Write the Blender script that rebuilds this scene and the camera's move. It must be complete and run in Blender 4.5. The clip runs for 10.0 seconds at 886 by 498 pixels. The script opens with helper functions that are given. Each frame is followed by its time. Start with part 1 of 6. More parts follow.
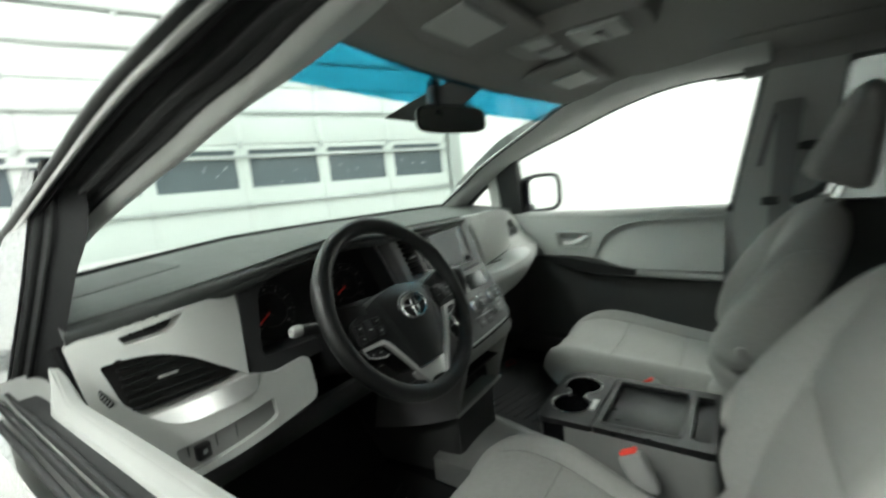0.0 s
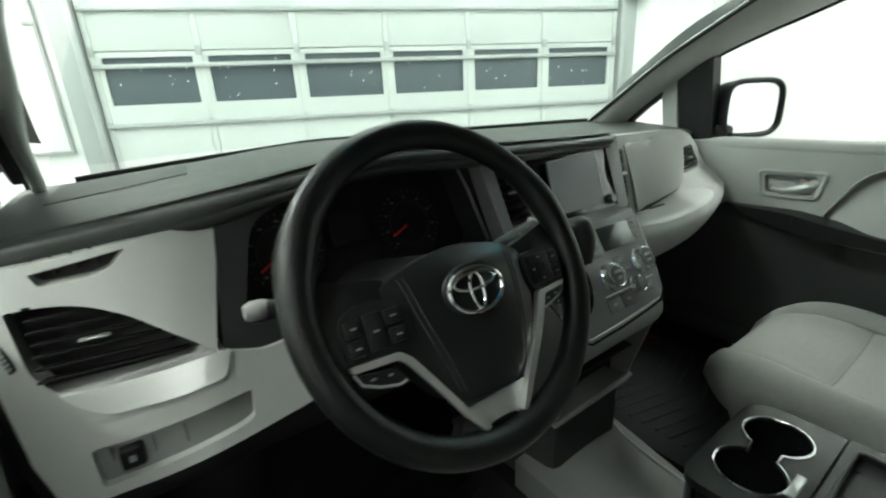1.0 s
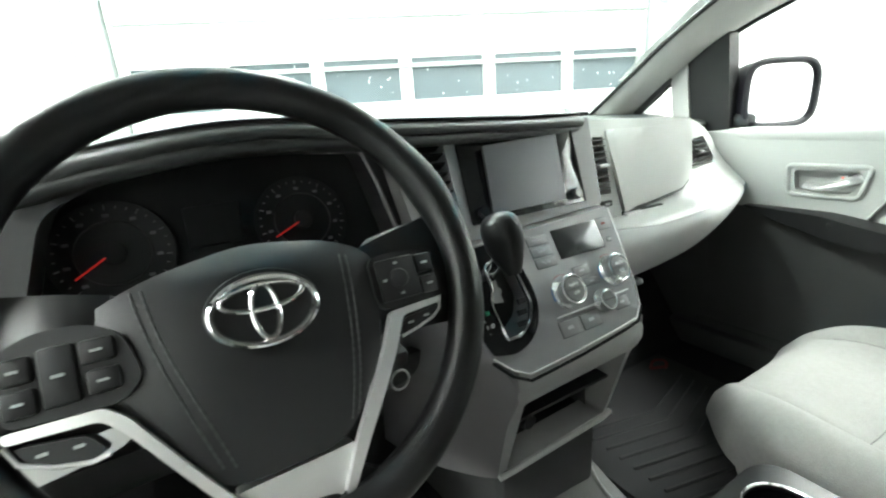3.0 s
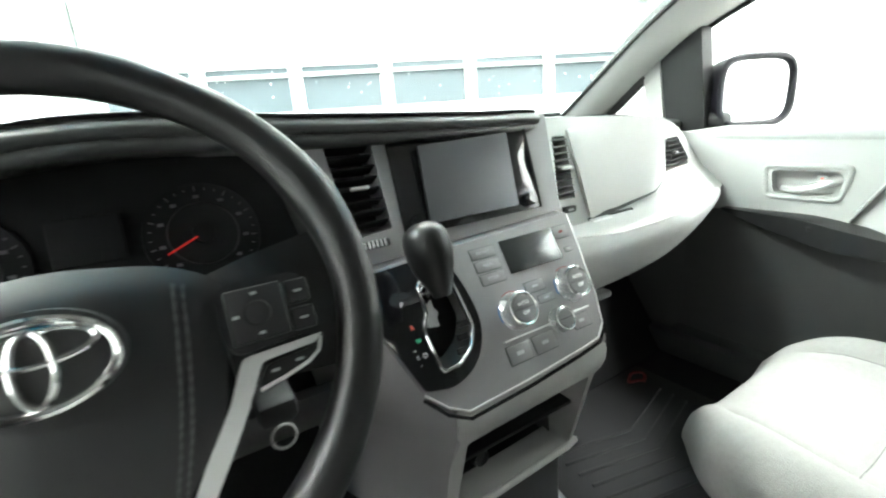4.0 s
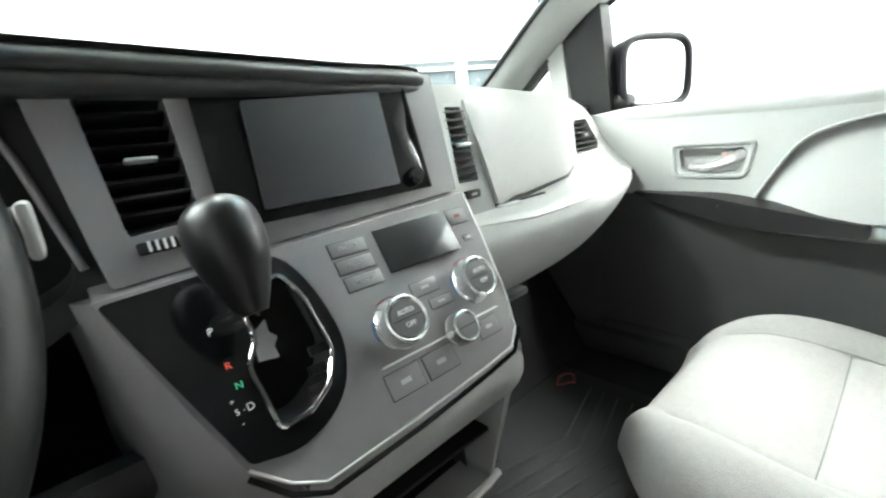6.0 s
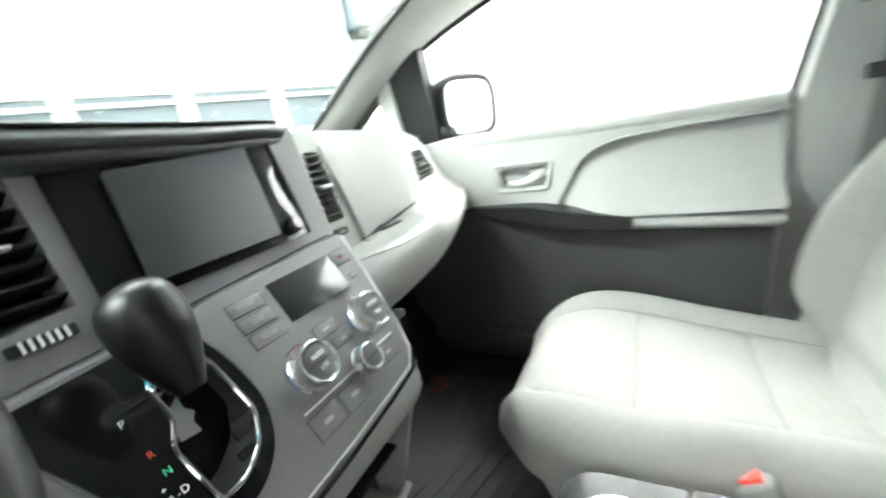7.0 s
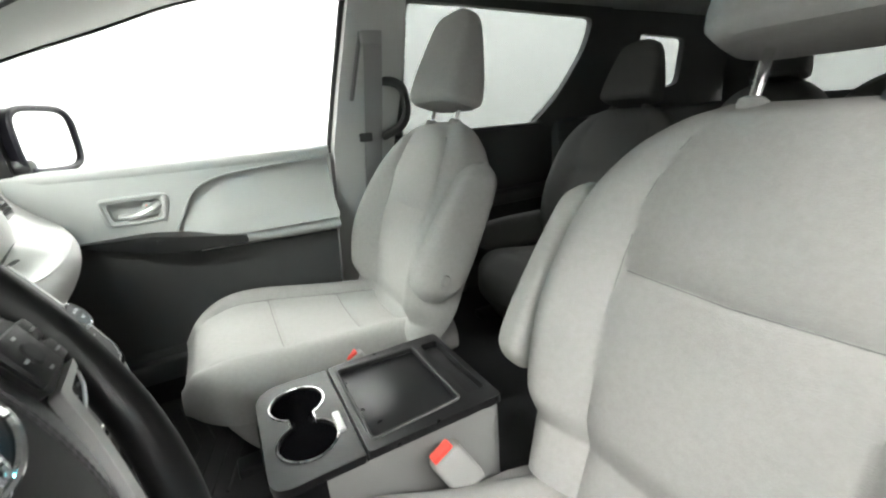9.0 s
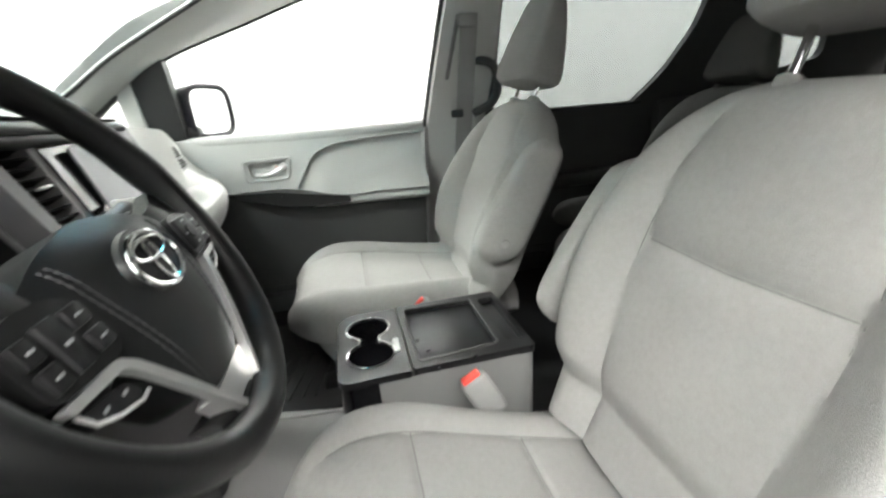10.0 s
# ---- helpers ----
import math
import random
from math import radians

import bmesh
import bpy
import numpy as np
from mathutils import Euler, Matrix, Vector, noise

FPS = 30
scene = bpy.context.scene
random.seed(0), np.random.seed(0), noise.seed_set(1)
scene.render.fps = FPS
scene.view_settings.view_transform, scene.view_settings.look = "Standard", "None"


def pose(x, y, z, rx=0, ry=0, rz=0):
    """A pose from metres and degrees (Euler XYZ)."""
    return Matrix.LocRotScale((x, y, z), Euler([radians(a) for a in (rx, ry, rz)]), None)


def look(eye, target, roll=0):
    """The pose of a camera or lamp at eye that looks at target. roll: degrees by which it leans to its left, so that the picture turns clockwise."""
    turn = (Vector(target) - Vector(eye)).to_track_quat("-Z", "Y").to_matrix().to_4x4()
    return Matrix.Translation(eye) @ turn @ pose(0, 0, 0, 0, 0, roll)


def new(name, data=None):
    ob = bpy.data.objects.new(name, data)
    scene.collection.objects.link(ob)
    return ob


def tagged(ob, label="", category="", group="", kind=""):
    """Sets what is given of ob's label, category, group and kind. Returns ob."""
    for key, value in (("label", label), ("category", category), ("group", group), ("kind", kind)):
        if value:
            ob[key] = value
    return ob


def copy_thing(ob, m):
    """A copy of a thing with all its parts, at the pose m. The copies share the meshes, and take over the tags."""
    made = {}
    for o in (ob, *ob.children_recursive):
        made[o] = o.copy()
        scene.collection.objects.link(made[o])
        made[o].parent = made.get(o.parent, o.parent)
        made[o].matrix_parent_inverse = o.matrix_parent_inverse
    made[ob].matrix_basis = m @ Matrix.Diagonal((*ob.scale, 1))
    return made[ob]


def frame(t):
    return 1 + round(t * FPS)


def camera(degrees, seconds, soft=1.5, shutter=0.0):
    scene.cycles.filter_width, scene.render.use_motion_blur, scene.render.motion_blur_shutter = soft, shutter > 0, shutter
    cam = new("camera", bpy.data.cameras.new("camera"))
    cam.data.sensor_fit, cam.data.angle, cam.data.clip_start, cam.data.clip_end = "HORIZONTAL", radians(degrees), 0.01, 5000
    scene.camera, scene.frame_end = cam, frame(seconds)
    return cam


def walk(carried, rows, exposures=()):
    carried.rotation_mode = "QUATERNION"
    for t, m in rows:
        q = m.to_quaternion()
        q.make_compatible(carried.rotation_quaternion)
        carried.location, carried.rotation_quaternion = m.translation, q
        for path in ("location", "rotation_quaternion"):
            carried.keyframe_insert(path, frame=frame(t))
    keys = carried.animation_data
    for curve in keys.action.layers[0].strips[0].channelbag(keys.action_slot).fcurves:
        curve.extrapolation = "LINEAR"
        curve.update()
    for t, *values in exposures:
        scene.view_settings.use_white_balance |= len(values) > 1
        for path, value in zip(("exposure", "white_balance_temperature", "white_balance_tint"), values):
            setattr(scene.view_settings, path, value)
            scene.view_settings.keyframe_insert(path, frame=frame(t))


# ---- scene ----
cam = camera(92.3, 10.0, 2.2, 0.5)
PATH = [
    (0.0, (-1.0335, -0.5014, 1.2607), (0.5748, 0.6517, 0.969), -5.76),
    (0.5, (-0.8456, -0.3995, 1.2547), (0.4222, 1.0516, 0.7164), -2.64),
    (1.0, (-0.6928, -0.3096, 1.2182), (0.3809, 1.2639, 0.611), -3.21),
    (1.5, (-0.6053, -0.2975, 1.1842), (0.4204, 1.3245, 0.6193), -4.36),
    (2.0, (-0.5456, -0.2882, 1.1654), (0.3825, 1.3906, 0.5981), -5.14),
    (2.5, (-0.5056, -0.2919, 1.1591), (0.4316, 1.3842, 0.5978), -4.53),
    (4.0, (-0.3661, -0.2598, 1.1411), (0.6356, 1.3865, 0.6059), -4.48),
    (4.5, (-0.3045, -0.2316, 1.1219), (0.7427, 1.3981, 0.6257), -5.35),
    (5.0, (-0.2729, -0.2086, 1.1061), (0.8587, 1.3533, 0.5796), -3.97),
    (6.5, (-0.2345, -0.1849, 1.0732), (1.1921, 1.1247, 0.5756), -8.6),
    (7.0, (-0.3042, -0.1818, 1.1118), (1.4189, 0.6935, 0.5951), -9.27),
    (7.5, (-0.422, -0.1674, 1.1415), (1.497, -0.0892, 0.5839), -9.7),
    (8.0, (-0.5146, -0.1186, 1.1333), (1.2974, -0.5652, 0.4153), -4.34),
    (8.5, (-0.5787, -0.106, 1.1446), (1.1707, -0.8181, 0.4861), -5.23),
    (9.0, (-0.6486, -0.1085, 1.1543), (1.0578, -0.9579, 0.5503), -5.15),
    (9.5, (-0.7196, -0.1072, 1.158), (1.0596, -0.8171, 0.5822), -2.65),
    (10.0, (-0.7982, -0.1534, 1.1427), (1.0558, -0.53, 0.4938), -4.87),
]
walk(cam, [(t, look(eye, target, roll)) for t, eye, target, roll in PATH],
     [(0.0, 0.0, 6480, 1), (0.5, -0.18, 6470, -1), (1.0, -0.1, 6450, -2), (1.5, 0.36, 6460, -5), (2.0, 0.84, 6430, -1), (2.5, 1.2, 6410, 2), (4.0, 2.0, 6390, 6), (5.0, 2.0, 6390, 7), (6.5, 1.90, 6430, 9), (7.0, 1.97, 6460, 9), (7.5, 1.82, 6480, 10), (8.5, 1.48, 6580, 11), (9.2, 1.32, 6600, 11), (10.0, 1.18, 6610, 12)])

# ---- world, lights ----
world = bpy.data.worlds.new("world")
scene.world = world
world.use_nodes = True
wbg = world.node_tree.nodes["Background"]
wbg.inputs["Color"].default_value = (0.9, 0.95, 1.0, 1)
wbg.inputs["Strength"].default_value = 0.05


# ---- materials ----
def mat(name, col, rough=0.6, metal=0.0, scale=40.0, var=0.08, bump=0.1, grain=900.0, spec=0.5, coat=0.0, stretch=(1, 1, 1)):
    m = bpy.data.materials.new(name)
    m.use_nodes = True
    nt = m.node_tree
    bsdf = nt.nodes["Principled BSDF"]
    tc = nt.nodes.new("ShaderNodeTexCoord")
    mp = nt.nodes.new("ShaderNodeMapping")
    mp.inputs["Scale"].default_value = stretch
    nt.links.new(tc.outputs["Object"], mp.inputs["Vector"])
    n1 = nt.nodes.new("ShaderNodeTexNoise")
    n1.inputs["Scale"].default_value = scale
    n1.inputs["Detail"].default_value = 5
    nt.links.new(mp.outputs["Vector"], n1.inputs["Vector"])
    n2 = nt.nodes.new("ShaderNodeTexNoise")
    n2.inputs["Scale"].default_value = grain
    n2.inputs["Detail"].default_value = 2
    nt.links.new(mp.outputs["Vector"], n2.inputs["Vector"])
    add = nt.nodes.new("ShaderNodeMath")
    add.operation = "MULTIPLY_ADD"
    nt.links.new(n2.outputs["Fac"], add.inputs[0])
    add.inputs[1].default_value = 0.5
    half = nt.nodes.new("ShaderNodeMath")
    half.operation = "MULTIPLY"
    nt.links.new(n1.outputs["Fac"], half.inputs[0])
    half.inputs[1].default_value = 0.5
    nt.links.new(half.outputs[0], add.inputs[2])
    mix = nt.nodes.new("ShaderNodeMix")
    mix.data_type = "RGBA"
    mix.inputs["A"].default_value = (*[min(1, c * (1 - var)) for c in col], 1)
    mix.inputs["B"].default_value = (*[min(1, c * (1 + var)) for c in col], 1)
    nt.links.new(add.outputs[0], mix.inputs["Factor"])
    nt.links.new(mix.outputs["Result"], bsdf.inputs["Base Color"])
    rr = nt.nodes.new("ShaderNodeMapRange")
    rr.inputs["To Min"].default_value = max(0.02, rough - 0.06)
    rr.inputs["To Max"].default_value = min(1, rough + 0.06)
    nt.links.new(n1.outputs["Fac"], rr.inputs["Value"])
    nt.links.new(rr.outputs["Result"], bsdf.inputs["Roughness"])
    bsdf.inputs["Metallic"].default_value = metal
    bsdf.inputs["Specular IOR Level"].default_value = spec
    bsdf.inputs["Coat Weight"].default_value = coat
    if bump:
        bp = nt.nodes.new("ShaderNodeBump")
        bp.inputs["Strength"].default_value = bump
        bp.inputs["Distance"].default_value = 0.0015
        nt.links.new(n2.outputs["Fac"], bp.inputs["Height"])
        nt.links.new(bp.outputs["Normal"], bsdf.inputs["Normal"])
    return m


def glass(name, tint, gloss_rough=0.02):
    m = bpy.data.materials.new(name)
    m.use_nodes = True
    nt = m.node_tree
    out = nt.nodes["Material Output"]
    tr = nt.nodes.new("ShaderNodeBsdfTransparent")
    tr.inputs["Color"].default_value = (*[c ** 0.5 for c in tint], 1)
    gl = nt.nodes.new("ShaderNodeBsdfGlossy")
    gl.inputs["Roughness"].default_value = gloss_rough
    gl.inputs["Color"].default_value = (0.9, 0.9, 0.9, 1)
    lw = nt.nodes.new("ShaderNodeLayerWeight")
    pw = nt.nodes.new("ShaderNodeMath")
    pw.operation = "POWER"
    nt.links.new(lw.outputs["Facing"], pw.inputs[0])
    pw.inputs[1].default_value = 4.0
    sc = nt.nodes.new("ShaderNodeMath")
    sc.operation = "MULTIPLY_ADD"
    nt.links.new(pw.outputs[0], sc.inputs[0])
    sc.inputs[1].default_value = 0.25
    sc.inputs[2].default_value = 0.012
    mx = nt.nodes.new("ShaderNodeMixShader")
    nt.links.new(sc.outputs[0], mx.inputs[0])
    nt.links.new(tr.outputs[0], mx.inputs[1])
    nt.links.new(gl.outputs[0], mx.inputs[2])
    nt.links.new(mx.outputs[0], out.inputs["Surface"])
    return m


def glow(name, col, strength):
    m = bpy.data.materials.new(name)
    m.use_nodes = True
    nt = m.node_tree
    em = nt.nodes.new("ShaderNodeEmission")
    em.inputs["Color"].default_value = (*col, 1)
    em.inputs["Strength"].default_value = strength
    nt.links.new(em.outputs[0], nt.nodes["Material Output"].inputs["Surface"])
    return m


FABRIC = mat("seat_fabric", (0.262, 0.256, 0.248), 0.92, scale=110, var=0.20, bump=0.5, grain=650, spec=0.15)
FABRIC2 = mat("seat_fabric_side", (0.25, 0.244, 0.237), 0.92, scale=110, var=0.18, bump=0.4, grain=650, spec=0.15)
SEAM = mat("seam_thread", (0.13, 0.13, 0.125), 0.9, bump=0.2)
GLOVE = mat("mid_light_grey_plastic", (0.36, 0.362, 0.354), 0.55, scale=60, var=0.05, bump=0.25, grain=1400)
LEDGE = mat("pale_silver_plastic", (0.50, 0.50, 0.49), 0.36, metal=0.25, scale=30, var=0.05, bump=0.05)
LIGHT = mat("light_grey_plastic", (0.42, 0.425, 0.41), 0.55, scale=60, var=0.05, bump=0.25, grain=1400)
DOORTRIM = mat("door_trim_vinyl", (0.345, 0.35, 0.337), 0.6, scale=50, var=0.05, bump=0.25, grain=1300)
DARK = mat("charcoal_plastic", (0.040, 0.041, 0.041), 0.55, scale=60, var=0.12, bump=0.3, grain=1300)
PAD = mat("dash_pad", (0.040, 0.043, 0.042), 0.46, scale=40, var=0.15, bump=0.25, grain=1100, spec=0.5)
STACK = mat("stack_grey", (0.168, 0.164, 0.167), 0.42, scale=80, var=0.06, bump=0.12, grain=1600)
BLACK = mat("black_plastic", (0.014, 0.014, 0.0145), 0.45, scale=50, var=0.2, bump=0.15, spec=0.35)
GLOSS = mat("piano_black", (0.006, 0.006, 0.007), 0.08, scale=9, var=0.2, bump=0.0, coat=0.5)
LEATHER = mat("wheel_leather", (0.007, 0.007, 0.0073), 0.36, scale=90, var=0.2, bump=0.14, grain=1500, spec=0.45)
HUBMAT = mat("airbag_cover", (0.010, 0.0103, 0.0107), 0.33, scale=60, var=0.2, bump=0.12, grain=1500, spec=0.50)
SILVER = mat("satin_silver", (0.64, 0.64, 0.632), 0.33, metal=0.68, scale=30, var=0.05, bump=0.05)
DIALM = mat("dial_metal", (0.70, 0.71, 0.71), 0.26, metal=0.88, scale=40, var=0.05, bump=0.03)
CAPM = mat("dial_cap_grey", (0.10, 0.10, 0.102), 0.4, scale=60, var=0.08, bump=0.1)
CHROME = mat("chrome", (0.85, 0.85, 0.85), 0.08, metal=1.0, scale=20, var=0.03, bump=0.0)
CARPET = mat("carpet", (0.024, 0.024, 0.0247), 0.95, scale=200, var=0.4, bump=0.9, grain=500, spec=0.1)
RUBBER = mat("rubber", (0.025, 0.025, 0.0257), 0.75, scale=60, var=0.25, bump=0.3, spec=0.25)
HEADLINE = mat("headliner_cloth", (0.27, 0.265, 0.255), 0.95, scale=60, var=0.08, bump=0.4, grain=1200, spec=0.1)
PILLAR = mat("pillar_trim", (0.4505, 0.4547, 0.442), 0.7, scale=50, var=0.05, bump=0.25, grain=1200)
GREYDK = mat("dark_door_plastic", (0.050, 0.051, 0.050), 0.6, scale=50, var=0.1, bump=0.3, grain=1000)
REDBTN = mat("red_button", (0.75, 0.06, 0.04), 0.4, bump=0.05)
PAINT = mat("silver_paint", (0.50, 0.51, 0.52), 0.28, metal=0.5, scale=400, var=0.06, bump=0.03, coat=0.6)
SHELL = mat("mirror_shell_plastic", (0.010, 0.009, 0.013), 0.55, scale=200, var=0.1, bump=0.1, spec=0.2)
MIRROR = mat("mirror_glass", (0.9, 0.92, 0.92), 0.02, metal=1.0, var=0.01, bump=0.0)
GAUGE = mat("gauge_black", (0.015, 0.015, 0.0157), 0.85, scale=50, var=0.1, bump=0.0, spec=0.12)
# The front seats' cloth darkened: dim light at the back put into its colour.
SHADECLOTH = mat("seat_fabric_shaded", (0.1275, 0.1249, 0.1215), 0.92, scale=110, var=0.10, bump=0.35, grain=1500, spec=0.2)
TRAYM = mat("console_top", (0.0104, 0.0104, 0.01092), 0.3, scale=50, var=0.15, bump=0.08, spec=0.36)
KEYM = mat("key_plastic", (0.018, 0.018, 0.019), 0.5, scale=50, var=0.1, bump=0.1)
BELT = mat("belt_webbing", (0.24, 0.24, 0.235), 0.8, scale=200, var=0.1, bump=0.3, grain=1500)
UNITM = mat("black_unit_face", (0.009, 0.009, 0.010), 0.13, scale=9, var=0.2, bump=0.0, coat=0.3)
SCREEN = mat("screen_glass", (0.078, 0.080, 0.084), 0.34, metal=0.85, scale=12, var=0.05, bump=0.0)
LCD = mat("lcd_panel", (0.10, 0.103, 0.106), 0.24, metal=0.75, scale=12, var=0.15, bump=0.0, coat=0.3)
WHITEINK = mat("white_ink", (0.75, 0.75, 0.75), 0.5, bump=0.0)
GREYINK = mat("grey_ink", (0.35, 0.36, 0.36), 0.5, bump=0.0)
REDINK = mat("red_ink", (0.8, 0.08, 0.04), 0.5, bump=0.0)
DIMRED = mat("dark_red_webbing", (0.13, 0.014, 0.013), 0.8, bump=0.3)
GREENINK = mat("green_ink", (0.05, 0.5, 0.25), 0.5, bump=0.0)
BLUEINK = mat("blue_ink", (0.06, 0.16, 0.36), 0.5, bump=0.0)
NEEDLE = glow("needle_light", (0.9, 0.04, 0.03), 0.11)
DIMINK = mat("dim_dial_ink", (0.10, 0.10, 0.105), 0.6, bump=0.0)
MIDGREY = mat("mid_grey_plastic", (0.32, 0.32, 0.312), 0.5, scale=60, var=0.06, bump=0.25, grain=1300)
WALLW = mat("white_wall_paint", (0.72, 0.73, 0.72), 0.6, scale=1.5, var=0.03, bump=0.03, grain=60)
DOORW = mat("door_panel_paint", (0.5022, 0.5301, 0.5162), 0.45, scale=3, var=0.04, bump=0.1, grain=90)
RAILM = mat("galvanised_rail", (0.36, 0.3816, 0.3744), 0.45, metal=0.3, scale=8, var=0.1, bump=0.1)
SEAL = mat("seal_rubber", (0.006, 0.006, 0.0065), 0.8, scale=60, var=0.2, bump=0.2, spec=0.15)
CONSOLE = mat("console_plastic", (0.195, 0.195, 0.1898), 0.5, scale=60, var=0.06, bump=0.25, grain=1300)
WINDK = mat("dark_window", (0.065, 0.083, 0.095), 0.25, scale=2.0, var=0.2, bump=0.0)
FLOORC = mat("concrete", (0.42, 0.42, 0.40), 0.6, scale=1.5, var=0.15, bump=0.4, grain=120)
WSGLASS = glass("windshield_glass", (0.86, 0.93, 0.90))
BAND = glass("sun_band_glass", (0.03, 0.30, 0.48))
SIDEGL = glass("side_glass", (0.95, 0.97, 0.96))
PRIVACY = glass("privacy_glass", (0.14, 0.15, 0.148))
LAMP = glow("lamp_tube", (1.0, 1.0, 0.985), 84.0)


# ---- mesh helpers ----
def finish(bm, angle=38):
    bmesh.ops.recalc_face_normals(bm, faces=bm.faces[:])
    lim = radians(angle)
    for f in bm.faces:
        f.smooth = True
    for e in bm.edges:
        e.smooth = not (len(e.link_faces) == 2 and e.calc_face_angle(0) > lim)
    return bm


def world_of(ob):
    p = Vector((0, 0, 0))
    while ob:
        p += ob.location
        ob = ob.parent
    return p


def mesh_of(name, bm, material, off):
    finish(bm)
    me = bpy.data.meshes.new(name)
    bm.transform(Matrix.Translation(-off))
    bm.to_mesh(me)
    bm.free()
    me.materials.append(material)
    return me


def thing(name, at, label, category, group="", kind=""):
    ob = new(name)
    ob.empty_display_size = 0.05
    ob.location = at
    return tagged(ob, label, category, group, kind)


def part(name, bm, material, parent, label=""):
    ob = new(name, mesh_of(name, bm, material, world_of(parent)))
    ob.parent = parent
    return tagged(ob, label)


def solid(name, bm, material, label, category, group="", kind=""):
    ob = new(name, mesh_of(name, bm, material, Vector((0, 0, 0))))
    return tagged(ob, label, category, group, kind)


def merge(*bms):
    a = bms[0]
    for b in bms[1:]:
        me = bpy.data.meshes.new("tmp")
        b.to_mesh(me)
        a.from_mesh(me)
        bpy.data.meshes.remove(me)
        b.free()
    return a


def rbox(c, s, bevel=0.004, m=None, seg=2):
    """A bevelled box with centre c and sizes s, turned by m about its centre."""
    bm = bmesh.new()
    bmesh.ops.create_cube(bm, size=1)
    bmesh.ops.scale(bm, vec=s, verts=bm.verts[:])
    if bevel:
        bmesh.ops.bevel(bm, geom=bm.edges[:], offset=min(bevel, min(s) * 0.45), segments=seg, profile=0.5, affect="EDGES")
    bm.transform(Matrix.Translation(c) @ (m.to_4x4() if m else Matrix.Identity(4)))
    return bm


def surf(fn, nu, nv, close_u=False, cap=False):
    """A grid of fn(u, v), u and v in 0 to 1."""
    bm = bmesh.new()
    cols = nu if close_u else nu + 1
    g = [[bm.verts.new(fn(i / nu, j / nv)) for i in range(cols)] for j in range(nv + 1)]
    for j in range(nv):
        for i in range(nu):
            k = (i + 1) % cols
            bm.faces.new((g[j][i], g[j][k], g[j + 1][k], g[j + 1][i]))
    if cap:
        for row in (g[0], g[-1]):
            bm.faces.new(row)
    return bm


def thick(bm, off):
    """Gives an open sheet its thickness by the vector off."""
    off = Vector(off)
    geom = bmesh.ops.extrude_face_region(bm, geom=bm.faces[:], use_keep_orig=True)
    bmesh.ops.translate(bm, vec=off, verts=[v for v in geom["geom"] if isinstance(v, bmesh.types.BMVert)])
    return bm


def tube(pts, r, n=10, closed=False, squash=1.0):
    """A pipe along pts; r is a number or one for each point."""
    pts = [Vector(p) for p in pts]
    m = len(pts)
    rs = r if isinstance(r, (list, tuple)) else [r] * m
    bm = bmesh.new()
    rings = []
    ref = None
    for i, p in enumerate(pts):
        a = pts[i - 1] if (i > 0 or closed) else p
        b = pts[(i + 1) % m] if (i < m - 1 or closed) else p
        t = (b - a).normalized()
        if ref is None:
            ref = t.orthogonal().normalized()
        ref = (ref - t * ref.dot(t)).normalized()
        s = t.cross(ref)
        rings.append([bm.verts.new(p + rs[i] * (ref * math.cos(k) * squash + s * math.sin(k))) for k in [2 * math.pi * q / n for q in range(n)]])
    for i in range(m if closed else m - 1):
        a, b = rings[i], rings[(i + 1) % m]
        shift = 0
        if closed and i == m - 1:
            shift = min(range(n), key=lambda q: (a[0].co - b[q].co).length)
        for k in range(n):
            bm.faces.new((a[k], a[(k + 1) % n], b[(k + 1 + shift) % n], b[(k + shift) % n]))
    if not closed:
        bm.faces.new(rings[0])
        bm.faces.new(rings[-1])
    return bm


def lathe(prof, m, n=32):
    """Turns (radius, height) pairs about the z axis of m."""
    bm = bmesh.new()
    rings = []
    for r, h in prof:
        if r < 1e-6:
            rings.append([bm.verts.new(m @ Vector((0, 0, h)))])
        else:
            rings.append([bm.verts.new(m @ Vector((r * math.cos(2 * math.pi * k / n), r * math.sin(2 * math.pi * k / n), h))) for k in range(n)])
    for a, b in zip(rings, rings[1:]):
        for k in range(n):
            q = (k + 1) % n
            if len(a) == 1 and len(b) == 1:
                continue
            if len(a) == 1:
                bm.faces.new((a[0], b[k], b[q]))
            elif len(b) == 1:
                bm.faces.new((a[k], a[q], b[0]))
            else:
                bm.faces.new((a[k], a[q], b[q], b[k]))
    return bm


def fillet(pts, r, seg=5):
    """Rounds the corners of a polygon in the plane."""
    out = []
    n = len(pts)
    for i in range(n):
        p, a, b = Vector(pts[i]), Vector(pts[i - 1]), Vector(pts[(i + 1) % n])
        ra = r[i] if isinstance(r, (list, tuple)) else r
        da, db = a - p, b - p
        k = min(ra, da.length * 0.48, db.length * 0.48)
        if k < 1e-5:
            out.append(tuple(p))
            continue
        p0, p1 = p + da.normalized() * k, p + db.normalized() * k
        for s in range(seg + 1):
            t = s / seg
            q = p0 * (1 - t) ** 2 + p * 2 * t * (1 - t) + p1 * t * t
            out.append(tuple(q))
    return out


def inside(p, poly):
    x, y = p
    c = False
    for i in range(len(poly)):
        (x1, y1), (x2, y2) = poly[i - 1], poly[i]
        if (y1 > y) != (y2 > y) and x < (x2 - x1) * (y - y1) / (y2 - y1) + x1:
            c = not c
    return c


